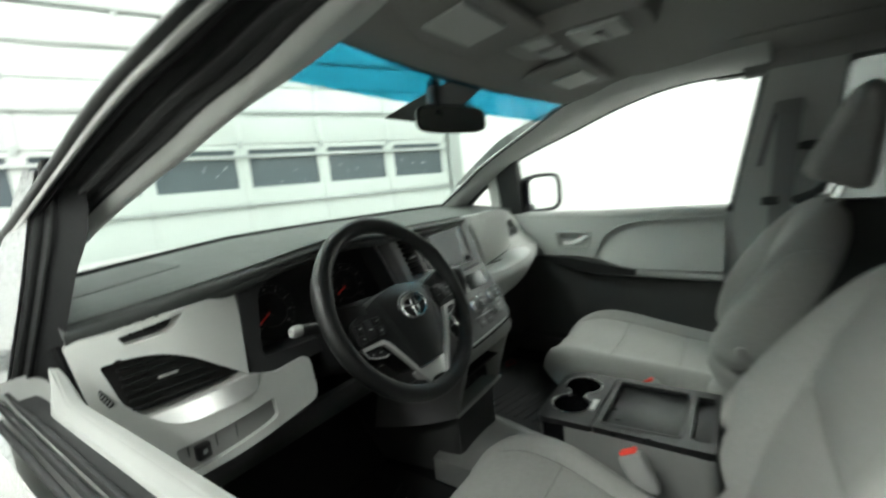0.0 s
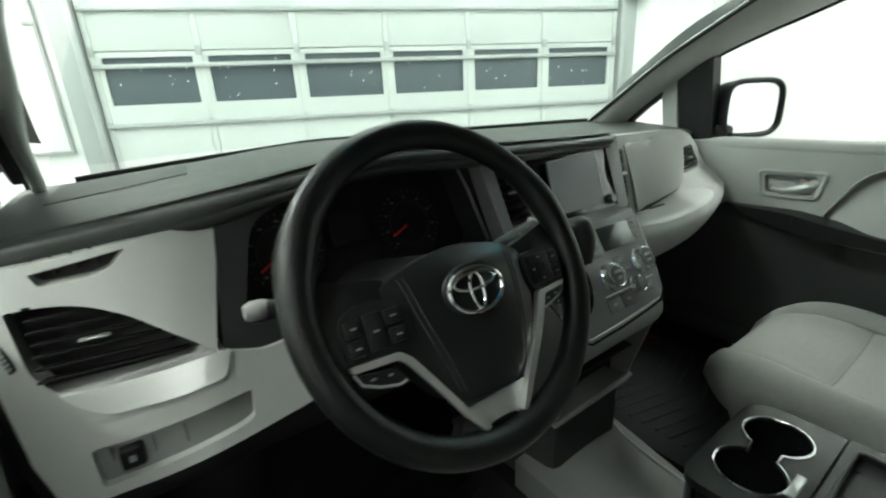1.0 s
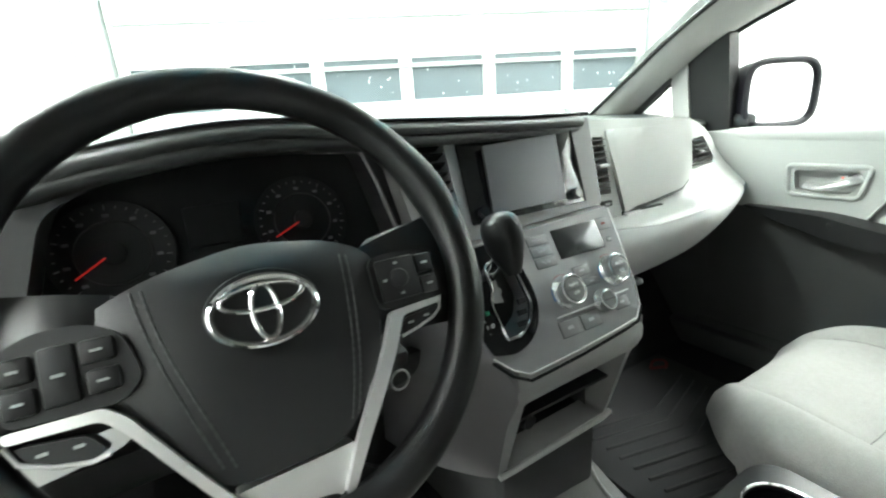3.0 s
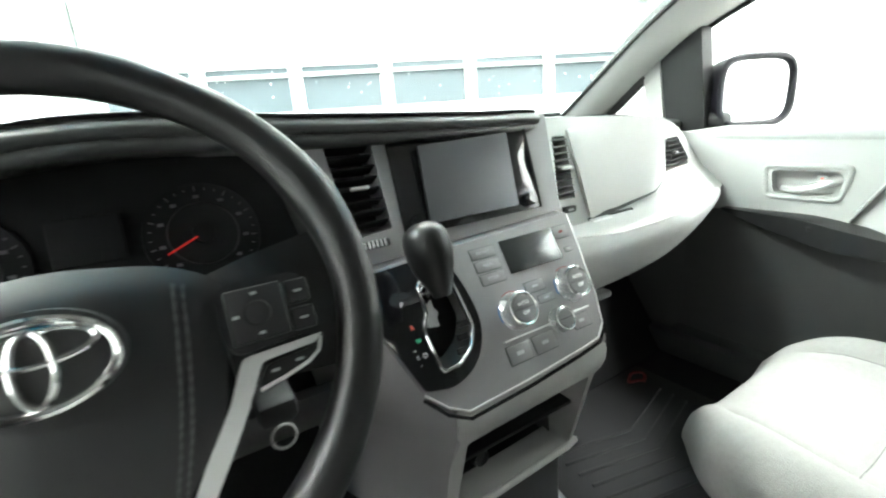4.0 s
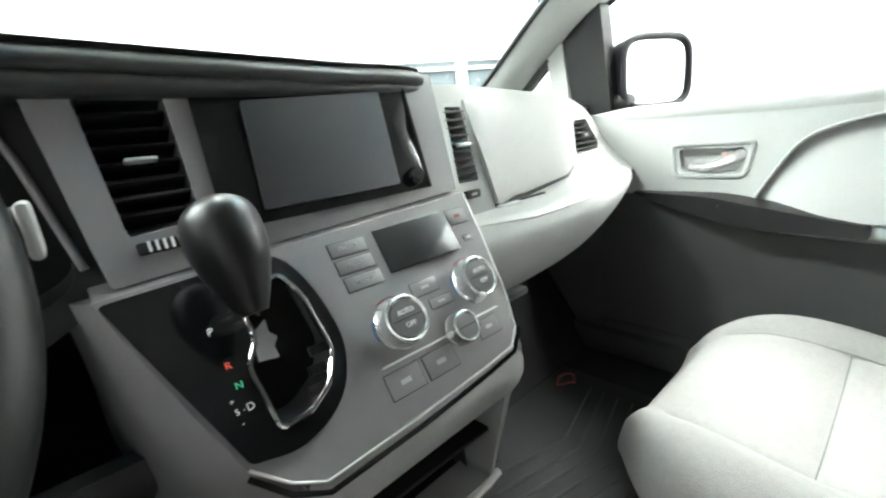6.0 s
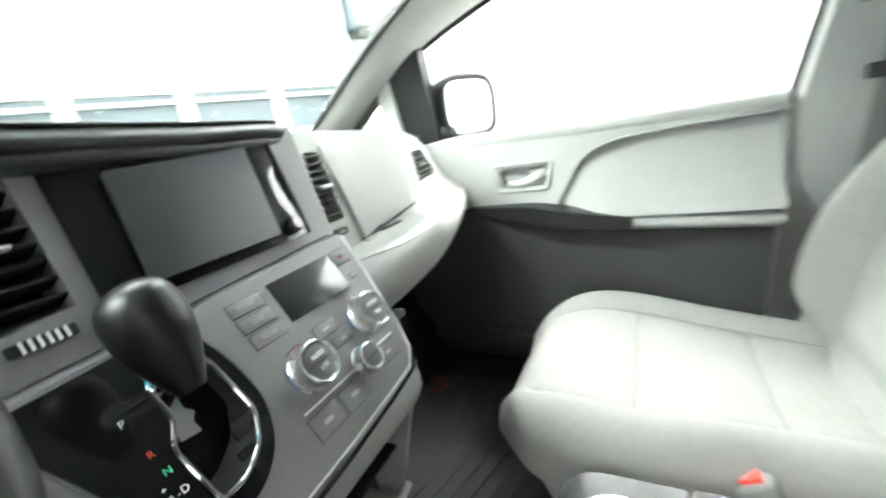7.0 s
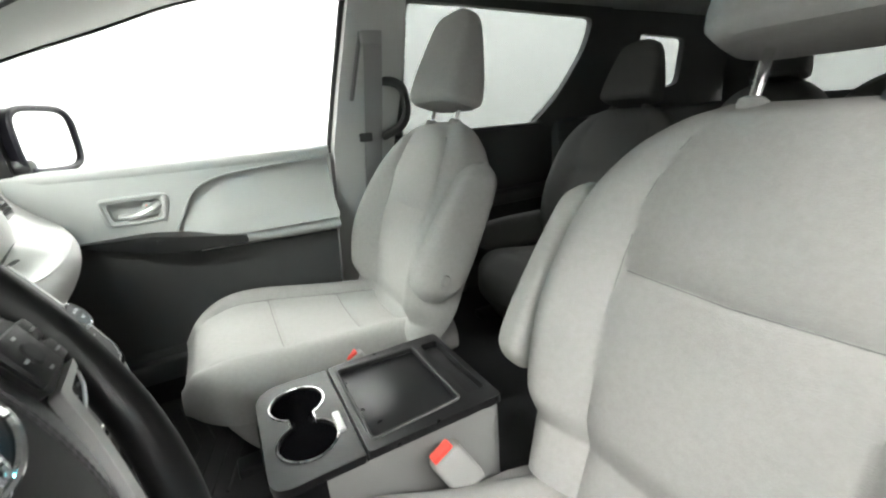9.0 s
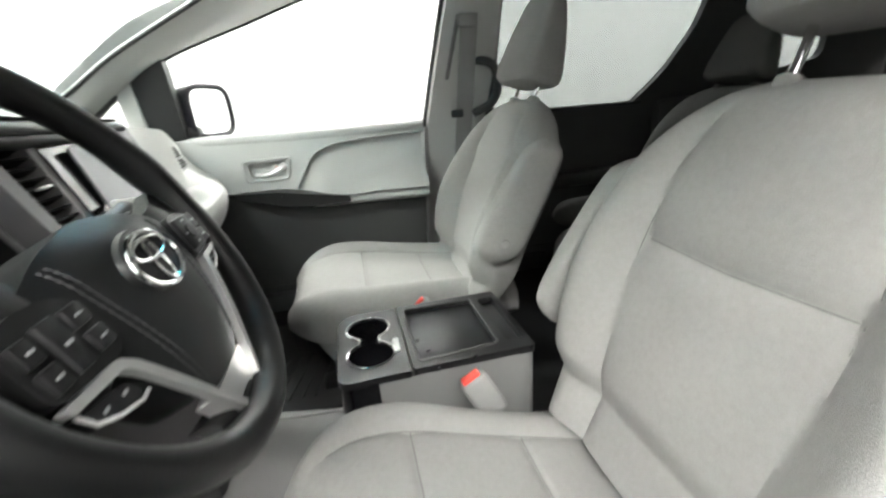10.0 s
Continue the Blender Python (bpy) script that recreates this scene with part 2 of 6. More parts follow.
def panel(outline, holes, f, off, step=0.03):
    """A curved plate: a plane outline with holes, laid into space by f(a, b), with the thickness off."""
    from mathutils.geometry import delaunay_2d_cdt
    verts, faces = [], []
    for poly in [outline] + list(holes):
        start = len(verts)
        for i in range(len(poly)):
            a, b = Vector(poly[i]), Vector(poly[(i + 1) % len(poly)])
            k = max(1, int((b - a).length / step))
            verts += [a.lerp(b, s / k) for s in range(k)]
        faces.append(list(range(start, len(verts))))
    xs, ys = [p[0] for p in outline], [p[1] for p in outline]
    border = [Vector(v) for v in verts]
    nx, ny = int((max(xs) - min(xs)) / step), int((max(ys) - min(ys)) / step)
    for i in range(1, nx + 1):
        for j in range(1, ny + 1):
            p = Vector((min(xs) + i * step, min(ys) + j * step))
            if inside(p, outline) and not any(inside(p, h) for h in holes) and all((p - q).length > step * 0.5 for q in border):
                verts.append(p)
    edges = [(g[i - 1], g[i]) for g in faces for i in range(len(g))]
    co, _, tri, _, _, _ = delaunay_2d_cdt([Vector(v[:2]) for v in verts], edges, [], 0, 1e-6)
    bm = bmesh.new()
    vs = [bm.verts.new(f(p[0], p[1])) for p in co]
    for t in tri:
        mid = sum((co[k] for k in t), Vector((0, 0))) / len(t)
        if not inside(mid, outline) or any(inside(mid, h) for h in holes):
            continue
        try:
            bm.faces.new([vs[k] for k in t])
        except ValueError:
            pass
    return thick(bm, off)


def curve(pts, n=8):
    """A smooth line through the points."""
    pts = [Vector(p) for p in pts]
    out = []
    for i in range(len(pts) - 1):
        p0, p1, p2, p3 = pts[max(0, i - 1)], pts[i], pts[i + 1], pts[min(len(pts) - 1, i + 2)]
        for s in range(n):
            t = s / n
            out.append(0.5 * (2 * p1 + (p2 - p0) * t + (2 * p0 - 5 * p1 + 4 * p2 - p3) * t * t + (3 * p1 - p0 - 3 * p2 + p3) * t ** 3))
    out.append(pts[-1])
    return out


def ease(x, xs, ys):
    """Smooth interpolation through a small table."""
    if x <= xs[0]:
        return ys[0]
    for i in range(len(xs) - 1):
        if x <= xs[i + 1]:
            t = (x - xs[i]) / (xs[i + 1] - xs[i])
            t = t * t * (3 - 2 * t)
            return ys[i] * (1 - t) + ys[i + 1] * t
    return ys[-1]


def along(x, xs, *tables):
    """Values at x of smooth lines through small tables."""
    i = max(0, min(len(xs) - 2, sum(1 for q in xs if q <= x) - 1))
    t = min(1, max(0, (x - xs[i]) / (xs[i + 1] - xs[i])))
    out = []
    for ys in tables:
        m0 = (ys[i + 1] - ys[i - 1]) / (xs[i + 1] - xs[i - 1]) if i > 0 else (ys[i + 1] - ys[i]) / (xs[i + 1] - xs[i])
        m1 = (ys[i + 2] - ys[i]) / (xs[i + 2] - xs[i]) if i < len(xs) - 2 else (ys[i + 1] - ys[i]) / (xs[i + 1] - xs[i])
        h = xs[i + 1] - xs[i]
        out.append((2 * t ** 3 - 3 * t * t + 1) * ys[i] + (t ** 3 - 2 * t * t + t) * h * m0 + (3 * t * t - 2 * t ** 3) * ys[i + 1] + (t ** 3 - t * t) * h * m1)
    return out if len(out) > 1 else out[0]


def axes(ex, ey, ez, at):
    m = Matrix((ex, ey, ez)).transposed().to_4x4()
    m.translation = at
    return m


def circle(c, r, n=28):
    return [(c[0] + r * math.cos(2 * math.pi * k / n), c[1] + r * math.sin(2 * math.pi * k / n)) for k in range(n)]


# ---- the hall ----
GA = math.atan2(-1.093, 2.825)
GX, GN = Vector((math.cos(GA), math.sin(GA), 0)), Vector((-math.sin(GA), math.cos(GA), 0))
PITCH = 1.01
G0 = Vector((1.036, 4.926, 0)) - GX * 2 * PITCH   # left end of the sectional door, on the ground
JOINTS = (0.0, 0.632, 1.264, 2.0, 2.70, 3.40, 4.0)
DOORW6 = PITCH * 6
DOORH = JOINTS[-1]


def hall(a, b, c):
    """A place in the hall: a along the front wall, b into the hall, c up."""
    return G0 + GX * a - GN * b + Vector((0, 0, c))


def hbox(a0, a1, b0, b1, c0, c1, bevel=0.0):
    m = axes(GX, -GN, Vector((0, 0, 1)), (0, 0, 0)).to_3x3()
    return rbox(hall((a0 + a1) / 2, (b0 + b1) / 2, (c0 + c1) / 2), (a1 - a0, b1 - b0, c1 - c0), bevel, m)


solid("floor", hbox(-5, 12, -0.5, 15, -0.2, 0), FLOORC, "smooth grey concrete garage floor", "floor", kind="structure")
solid("ceiling", hbox(-5, 12, -0.5, 15, 4.9, 5.1), WALLW, "white painted garage ceiling", "ceiling", kind="structure")
fw = hbox(-5, -0.05, -0.3, 0, 0, 4.9)
merge(fw, hbox(DOORW6 + 0.05, 12, -0.3, 0, 0, 4.9), hbox(-0.05, DOORW6 + 0.05, -0.3, 0, DOORH + 0.05, 4.9))
solid("wall_north", fw, WALLW, "white painted wall round the garage door", "wall", kind="structure")
solid("wall_east", hbox(7.6, 7.9, 0, 15, 0, 4.9), WALLW, "plain white painted garage wall", "wall", kind="structure")
solid("wall_west", hbox(-2.3, -2.0, 0, 15, 0, 4.9), WALLW, "plain white painted garage wall", "wall", kind="structure")
solid("wall_south", hbox(-5, 12, 13.4, 13.7, 0, 4.9), WALLW, "plain white painted garage wall", "wall", kind="structure")

gdoor = thing("garage_door", hall(3.15, 0, 0), "white sectional garage door with one row of dark windows", "garage door", kind="structure")
for k in range(6):
    z0, z1 = JOINTS[k] + 0.005, JOINTS[k + 1] - 0.005
    for q in range(6):
        a0, a1 = q * PITCH + 0.004, (q + 1) * PITCH - 0.004
        if k == 2:
            hole = fillet([(a0 + 0.07, 1.475), (a1 - 0.07, 1.475), (a1 - 0.07, 1.945), (a0 + 0.07, 1.945)], 0.015, 3)
            part("panel", panel([(a0, z0), (a1, z0), (a1, z1), (a0, z1)], [hole], lambda a, c: hall(a, 0.03, c), GN * 0.06, 0.3), DOORW, gdoor)
            pane = part("pane", hbox(a0 + 0.06, a1 - 0.06, -0.012, 0.0, 1.465, 1.955), WINDK, gdoor, "dark glass pane with bright specks")
            for d in range(random.randint(4, 12)):
                a, c, w = a0 + 0.1 + 0.75 * random.random(), 1.50 + 0.40 * random.random(), 0.005 + 0.009 * random.random()
                part("speck", hbox(a, a + w, 0.0, 0.003, c, c + w * (1 + random.random())), WHITEINK, pane)
        else:
            part("panel", hbox(a0, a1, -0.03, 0.03, z0, z1, 0.006), DOORW, gdoor)
for z in (0.632, 1.264, 1.855, 2.395, 3.05, 3.42):
    part("rail", hbox(-0.02, DOORW6 + 0.02, 0.035, 0.075, z - 0.022, z + 0.022, 0.01), RAILM, gdoor, "galvanised stiffening rail")
for q in range(7):
    part("stile", hbox(q * PITCH - 0.03, q * PITCH + 0.03, 0.03, 0.042, 0, DOORH, 0.004), DOORW, gdoor)
    for z in JOINTS[1:-1]:
        part("hinge", hbox(q * PITCH - 0.03, q * PITCH + 0.03, 0.042, 0.056, z - 0.05, z + 0.05, 0.004), RAILM, gdoor)
for a in (-0.07, DOORW6 + 0.07):
    part("track", hbox(a - 0.03, a + 0.03, 0.0, 0.12, 0, DOORH, 0.01), RAILM, gdoor, "galvanised guide track")
for s in (-1, 1):
    mid = -0.21 if s < 0 else DOORW6 + 0.21
    part("jamb", hbox(mid - 0.10, mid + 0.10, 0.0, 0.05, 0, 4.3, 0.004), RAILM, gdoor, "grey steel door jamb")
    part("jamb_edge", hbox(mid + 0.10 * -s - 0.012, mid + 0.10 * -s + 0.012, 0.05, 0.075, 0, 4.3, 0.003), DOORW, gdoor)
board = thing("wall_board", hall(-1.2, 0.05, 1.0), "tall white wall board with a metal edge strip", "wall board")
part("sheet", hbox(-1.95, -0.42, 0.0, 0.045, 1.05, 4.4, 0.004), WALLW, board)
part("edge_strip", hbox(-0.42, -0.395, 0.0, 0.055, 1.05, 4.4, 0.004), RAILM, board)
part("bottom_strip", hbox(-1.95, -0.395, 0.0, 0.06, 1.02, 1.048, 0.004), RAILM, board)
part("catch", hbox(-0.50, -0.39, 0.055, 0.075, 2.25, 2.285, 0.004), RAILM, board)
opener = thing("door_opener", hall(6.42, 0.2, 2.8), "grey and dark wall-mounted door opener", "door opener")
part("motor_case", hbox(6.22, 6.58, 0.05, 0.32, 2.62, 3.15, 0.08), RAILM, opener)
part("motor_base", hbox(6.14, 6.26, 0.03, 0.28, 2.58, 3.12, 0.03), WINDK, opener, "dark blue-grey back plate")
part("foot", hbox(6.24, 6.50, 0.06, 0.26, 2.50, 2.60, 0.03), GREYDK, opener)
conduit = solid("conduit", hbox(7.57, 7.598, 4.55, 4.58, 0, 2.6, 0.004), WALLW, "thin white conduit on the white wall", "conduit")
for b, c in ((4.36, 1.42), (4.30, 1.28)):
    solid("wall_bolt", hbox(7.575, 7.598, b, b + 0.03, c, c + 0.03, 0.006), RAILM, "small steel bolt head in the wall", "bolt", "wall bolts")

# Added lamps, all out of view, spaced to light the hall and the cabin.
for a, b, h in [(6.3, 2.6 + 2.0 * k, 0.73) for k in range(5)] + [(-1.4, 1.6 + 1.9 * k, 0.73) for k in range(4)] + [(3.2, 11.0, 0.73), (2.7, 2.0, 0.45)]:
    lamp = thing("added_ceiling_light", hall(a, b, 4.7), "long white ceiling light added out of view", "ceiling light", "ceiling lights")
    part("housing", hbox(a - 0.16, a + 0.16, b - h - 0.02, b + h + 0.02, 4.76, 4.9, 0.01), WALLW, lamp)
    part("diffuser", hbox(a - 0.14, a + 0.14, b - h, b + h, 4.70, 4.758, 0.01), LAMP, lamp)


# ---- the minivan's shell ----
def xwin(z):
    return 0.90 - 0.22 * (z - 1.08)


van = thing("minivan", (0, -0.6, 0), "silver minivan with a light grey cabin", "car")


def side_pts(s):
    """The window-top line, front to back, on the side s (1 right, -1 left)."""
    if s < 0:
        return [(-0.86, 0.665, 1.135), (-0.82, 0.52, 1.24), (-0.79, 0.36, 1.335), (-0.765, 0.10, 1.42), (-0.75, -0.116, 1.47), (-0.745, -0.316, 1.50), (-0.745, -0.56, 1.51)]
    return [(0.86, 0.665, 1.15), (0.845, 0.52, 1.25), (0.835, 0.36, 1.345), (0.825, 0.10, 1.432), (0.82, -0.116, 1.503), (0.815, -0.316, 1.539), (0.812, -0.56, 1.535)]


def edge_pts(s):
    """The windshield's side edge and the headliner's side, front to back."""
    low = 0.0 if s > 0 else 0.012
    return [(s * x, y, z - low) for x, y, z in ((0.76, 0.77, 1.156), (0.725, 0.60, 1.255), (0.69, 0.44, 1.345), (0.62, 0.18, 1.455), (0.55, 0.03, 1.508), (0.60, -0.20, 1.565), (0.65, -0.56, 1.59))]


for s in (1,):
    A, B = curve(side_pts(s), 8), curve(edge_pts(s), 8)
    n = len(A) - 1

    def trim(u, v, A=A, B=B, n=n, s=s):
        i = min(int(v * n), n - 1)
        t = v * n - i
        p, q = A[i].lerp(A[i + 1], t), B[i].lerp(B[i + 1], t)
        bulge = Vector((-s * 0.02, -0.012, -0.012)) * math.sin(math.pi * u)
        return p.lerp(q, u) + bulge
    part("pillar_trim", thick(surf(trim, 8, 48), (s * 0.02, 0.012, 0.012)), PILLAR, van, "light grey fabric-faced front pillar trim")

    def rim(u, v, A=A, n=n, s=s, prof=None):
        i = min(int(v * n), n - 1)
        p = A[i].lerp(A[i + 1], v * n - i)
        k = u * (len(prof) - 1)
        j = min(int(k), len(prof) - 2)
        a, b = prof[j], prof[j + 1]
        t = k - j
        return p + Vector((s * (a[0] + (b[0] - a[0]) * t), 0.3 * (a[1] + (b[1] - a[1]) * t), a[1] + (b[1] - a[1]) * t))
    part("door_aperture", surf(lambda u, v: rim(u, v, prof=((-0.004, -0.004), (0.012, 0.004), (0.016, -0.004), (0.030, 0.006), (0.034, 0.0), (0.050, 0.014))), 10, 48), RUBBER, van, "black rubber door seals")
    part("pillar_skin", surf(lambda u, v: rim(u, v, prof=((0.050, 0.014), (0.062, 0.016), (0.068, 0.026), (0.062, 0.045), (0.03, 0.08), (-0.05, 0.11))), 10, 48), PAINT, van, "silver painted outer pillar")
    part("glass_seal", tube(B[:34], 0.006, 8), BLACK, van, "black windshield edge seal")



# the driver's front pillar: inner edge by y, cloth-faced trim behind it, black door frame and bright strip outside
EY = [-0.62, -0.35, -0.15, -0.06, 0.0, 0.10, 0.22, 0.34, 0.44, 0.60, 0.68]
EX = [-0.66, -0.662, -0.678, -0.702, -0.735, -0.745, -0.765, -0.786, -0.806, -0.826, -0.838]
EZ = [1.52, 1.50, 1.452, 1.405, 1.370, 1.337, 1.297, 1.252, 1.206, 1.146, 1.110]
DY = [-0.62, -0.35, -0.143, -0.07, 0.027, 0.14, 0.258, 0.308, 0.60, 0.68]
DX = [-0.805, -0.812, -0.828, -0.830, -0.834, -0.840, -0.847, -0.853, -0.885, -0.890]
DZ = [1.500, 1.465, 1.426, 1.415, 1.399, 1.370, 1.334, 1.315, 1.205, 1.170]
PB = curve(edge_pts(-1), 8)


def pillar_line(v, k):
    """Lines along the driver's pillar: 0 glass edge, 1 inner edge, 2 the bright strip of the door frame."""
    i = min(int(v * (len(PB) - 1)), len(PB) - 2)
    g = PB[i].lerp(PB[i + 1], v * (len(PB) - 1) - i)
    y = 0.67 - 1.28 * v
    x, z = along(y, EY, EX, EZ)
    e = Vector((x, y, z))
    g = (e + Vector((-0.022, 0.075, 0.030))).lerp(g, ease(v, [0.35, 0.62], [0, 1]))
    x, z = along(y, DY, DX, DZ)
    return (g, e, Vector((x, y, z)))[k]


def driver_trim(u, v):
    g, e, d = (pillar_line(v, k) for k in range(3))
    if u < 0.5:
        t = u * 2
        return g.lerp(e, t) + Vector((0.012, -0.01, -0.006)) * math.sin(math.pi * t)
    t = u * 2 - 1
    return e.lerp(d, 0.28 * t) + Vector((-0.002, -0.008, -0.006)) * math.sin(math.pi * t)


def band(prof):
    """A strip across the door frame, through (share of its width, proud of it) pairs."""
    def f(u, v):
        e, d = pillar_line(v, 1), pillar_line(v, 2)
        k = u * (len(prof) - 1)
        i = min(int(k), len(prof) - 2)
        t = k - i
        h, a = prof[i][0] * (1 - t) + prof[i + 1][0] * t, prof[i][1] * (1 - t) + prof[i + 1][1] * t
        return e.lerp(d, h) + Vector((-0.45, -0.75, -0.48)) * a
    return f


part("pillar_trim", thick(surf(driver_trim, 12, 56), (-0.004, 0.01, 0.012)), PILLAR, van, "grey fabric-faced front pillar trim")
part("door_aperture", surf(band(((0.27, -0.012), (0.29, 0.0), (0.34, 0.004), (0.40, 0.0), (0.44, -0.006), (0.48, 0.0), (0.54, 0.007), (0.61, 0.006), (0.64, 0.0))), 24, 56), RUBBER, van, "black rubber door seals")
part("window_channel", surf(band(((0.63, 0.002), (0.66, -0.014), (0.80, -0.016), (0.84, 0.002), (0.865, 0.005), (0.89, 0.0), (0.92, -0.004), (0.94, 0.002))), 22, 56), SEAL, van, "black window channel")
part("bright_strip", surf(band(((0.93, 0.0), (0.945, 0.005), (0.980, 0.007), (1.015, 0.005), (1.03, 0.0))), 10, 56), SILVER, van, "thin bright window strip")
part("pillar_skin", surf(band(((1.025, 0.002), (1.07, 0.003), (1.13, 0.0), (1.15, -0.02), (1.05, -0.07), (0.70, -0.10))), 12, 56), BLACK, van, "glossy black outer pillar")


def ws_base(x):
    return 0.885 - 0.11 * (x / 0.76) ** 2


def ws(u, v):
    """The windshield from its base (v 0) to the roof (v 1)."""
    t = 2 * u - 1
    e = curve(edge_pts(1)[:5], 8)
    k = v * (len(e) - 1)
    i = min(int(k), len(e) - 2)
    p = e[i].lerp(e[i + 1], k - i)
    return Vector((p.x * t * (1 + (0.10 * (1 - v) if t < 0 else 0)), p.y + 0.075 * (1 - t * t) * (1 - 0.2 * v), p.z + 0.012 * (1 - t * t)))


shield = part("windshield", thick(surf(lambda u, v: ws(u, v), 24, 20), (0, 0.004, 0.004)), WSGLASS, van, "clear greenish windshield glass")
shade_band = part("sun_band", thick(surf(lambda u, v: ws(u, 0.80 + 0.2 * v) + Vector((0, -0.004, -0.004)), 24, 4), (0, 0.0015, 0.0015)), BAND, shield, "blue shade band along the top")
shade_band.visible_shadow = False
part("dot_band", thick(surf(lambda u, v: ws(0.365 + 0.20 * u + 0.03 * v * (1 - 2 * u), 0.72 + 0.26 * v) + Vector((0, -0.008, -0.008)), 8, 4), (0, 0.001, 0.001)), BLACK, shield, "black ceramic patch behind the mirror")


def liner(u, v):
    t = 2 * u - 1
    y = 0.03 + 0.07 * (1 - t * t) - v * 2.85
    yy = 0.03 - v * 2.85
    half = ease(yy, [-2.8, -0.56, -0.2, 0.03], [0.64, 0.66, 0.61, 0.55])
    z = ease(yy, [-2.8, -0.56, -0.2, 0.03], [1.54, 1.588, 1.563, 1.506])
    return Vector((half * t, y, z + ease(v, [0, 0.07], [0.008, 0.035]) * (1 - t ** 4)))


part("headliner", thick(surf(liner, 20, 40), (0, 0, 0.02)), HEADLINE, van, "grey woven cloth headliner")
part("roof", thick(surf(lambda u, v: liner(u, v) * 1.0 + Vector(((2 * u - 1) * 0.12, 0.02, 0.05)), 20, 20), (0, 0, 0.01)), PAINT, van, "silver painted roof")

for s in (1, -1):
    part("roof_side", thick(surf(lambda u, v, s=s: Vector((s * (0.56 + 0.30 * u), -0.42 - 2.3 * v, 1.60 - 0.07 * u * u - 0.03 * v)), 6, 16), (0, 0, 0.03)), HEADLINE, van, "cloth-covered roof edge")

# floor, firewall and sills
part("floor_carpet", rbox((0, -0.9, 0.40), (1.72, 3.6, 0.04), 0.01), CARPET, van, "charcoal floor carpet")
part("firewall", thick(surf(lambda u, v: Vector((-0.86 + 1.72 * u, 0.42 + 0.33 * math.sin(v * 1.5), 0.42 + 0.68 * v)), 6, 10), (0, 0.03, 0)), CARPET, van, "dark carpeted firewall")
for s in (1, -1):
    part("sill_trim", rbox((s * 0.86, -0.2, 0.45), (0.08, 1.5, 0.08), 0.02), DARK, van)
    part("rocker", rbox((s * 0.90, -1.05, 0.44), (0.10, 3.3, 0.16), 0.02), DARK, van)
    part("kick_panel", rbox((s * 0.88, 0.52, 0.62), (0.06, 0.28, 0.56), 0.03), GREYDK, van)
    # rear quarter behind the sliding door
    part("quarter_trim", rbox((s * 0.87, -2.1, 0.78), (0.10, 1.3, 0.62), 0.04), GREYDK, van, "dark grey rear quarter trim")
    part("rear_pillar", panel(fillet([(-1.36, 1.06), (-1.62, 1.30), (-1.66, 1.56), (-1.95, 1.58), (-1.75, 1.30), (-1.72, 1.06)], 0.06), [], lambda y, z, s=s: Vector((s * (xwin(z) - 0.02), y, z)), (s * 0.06, 0, 0), 0.08), DARK, van, "dark pillar trim behind the sliding door")
    qhole = fillet([(-1.93, 1.425), (-2.27, 1.405), (-2.30, 1.20), (-2.06, 1.165)], 0.04, 5)
    part("quarter_frame", panel([(-1.64, 1.05), (-1.66, 1.60), (-2.80, 1.58), (-2.80, 1.05)], [qhole], lambda y, z, s=s: Vector((s * (xwin(z) - 0.012), y, z)), (s * 0.03, 0, 0), 0.12), DARK, van, "dark trim round the rear quarter window")
    part("quarter_glass", panel([(-1.88, 1.45), (-2.32, 1.43), (-2.35, 1.16), (-2.02, 1.13)], [], lambda y, z, s=s: Vector((s * (xwin(z) + 0.022), y, z)), (s * 0.005, 0, 0), 0.2), PRIVACY, van, "tinted rear quarter glass")
    part("roof_rail", tube(curve([(s * 0.79, -0.5, 1.56), (s * 0.78, -1.3, 1.565), (s * 0.76, -2.0, 1.555), (s * 0.72, -2.65, 1.52)]), 0.05, 12), HEADLINE, van, "cloth-covered roof side rail")
    part("rear_corner", rbox((s * 0.78, -2.72, 1.15), (0.16, 0.12, 0.95), 0.04), DARK, van, "dark rear corner pillar")
part("liftgate", panel([(-0.85, 0.5), (0.85, 0.5), (0.8, 1.56), (-0.8, 1.56)], [fillet([(-0.66, 1.10), (0.66, 1.10), (0.60, 1.50), (-0.60, 1.50)], 0.06)], lambda x, z: Vector((x, -2.78 + 0.25 * max(0, z - 1.0), z)), (0, -0.06, 0), 0.15), DARK, van, "dark trimmed liftgate")
part("rear_glass", panel([(-0.68, 1.08), (0.68, 1.08), (0.62, 1.52), (-0.62, 1.52)], [], lambda x, z: Vector((x, -2.82 + 0.25 * max(0, z - 1.0), z)), (0, -0.005, 0), 0.3), PRIVACY, van, "tinted rear window")
part("wiper_cover", rbox((-0.10, -2.70, 1.13), (0.34, 0.06, 0.08), 0.03), BLACK, van, "black wiper motor cover")
part("wiper_arm", tube([(0.02, -2.72, 1.16), (0.14, -2.72, 1.22), (0.16, -2.72, 1.23)], [0.006, 0.010, 0.012], 8), BLACK, van)

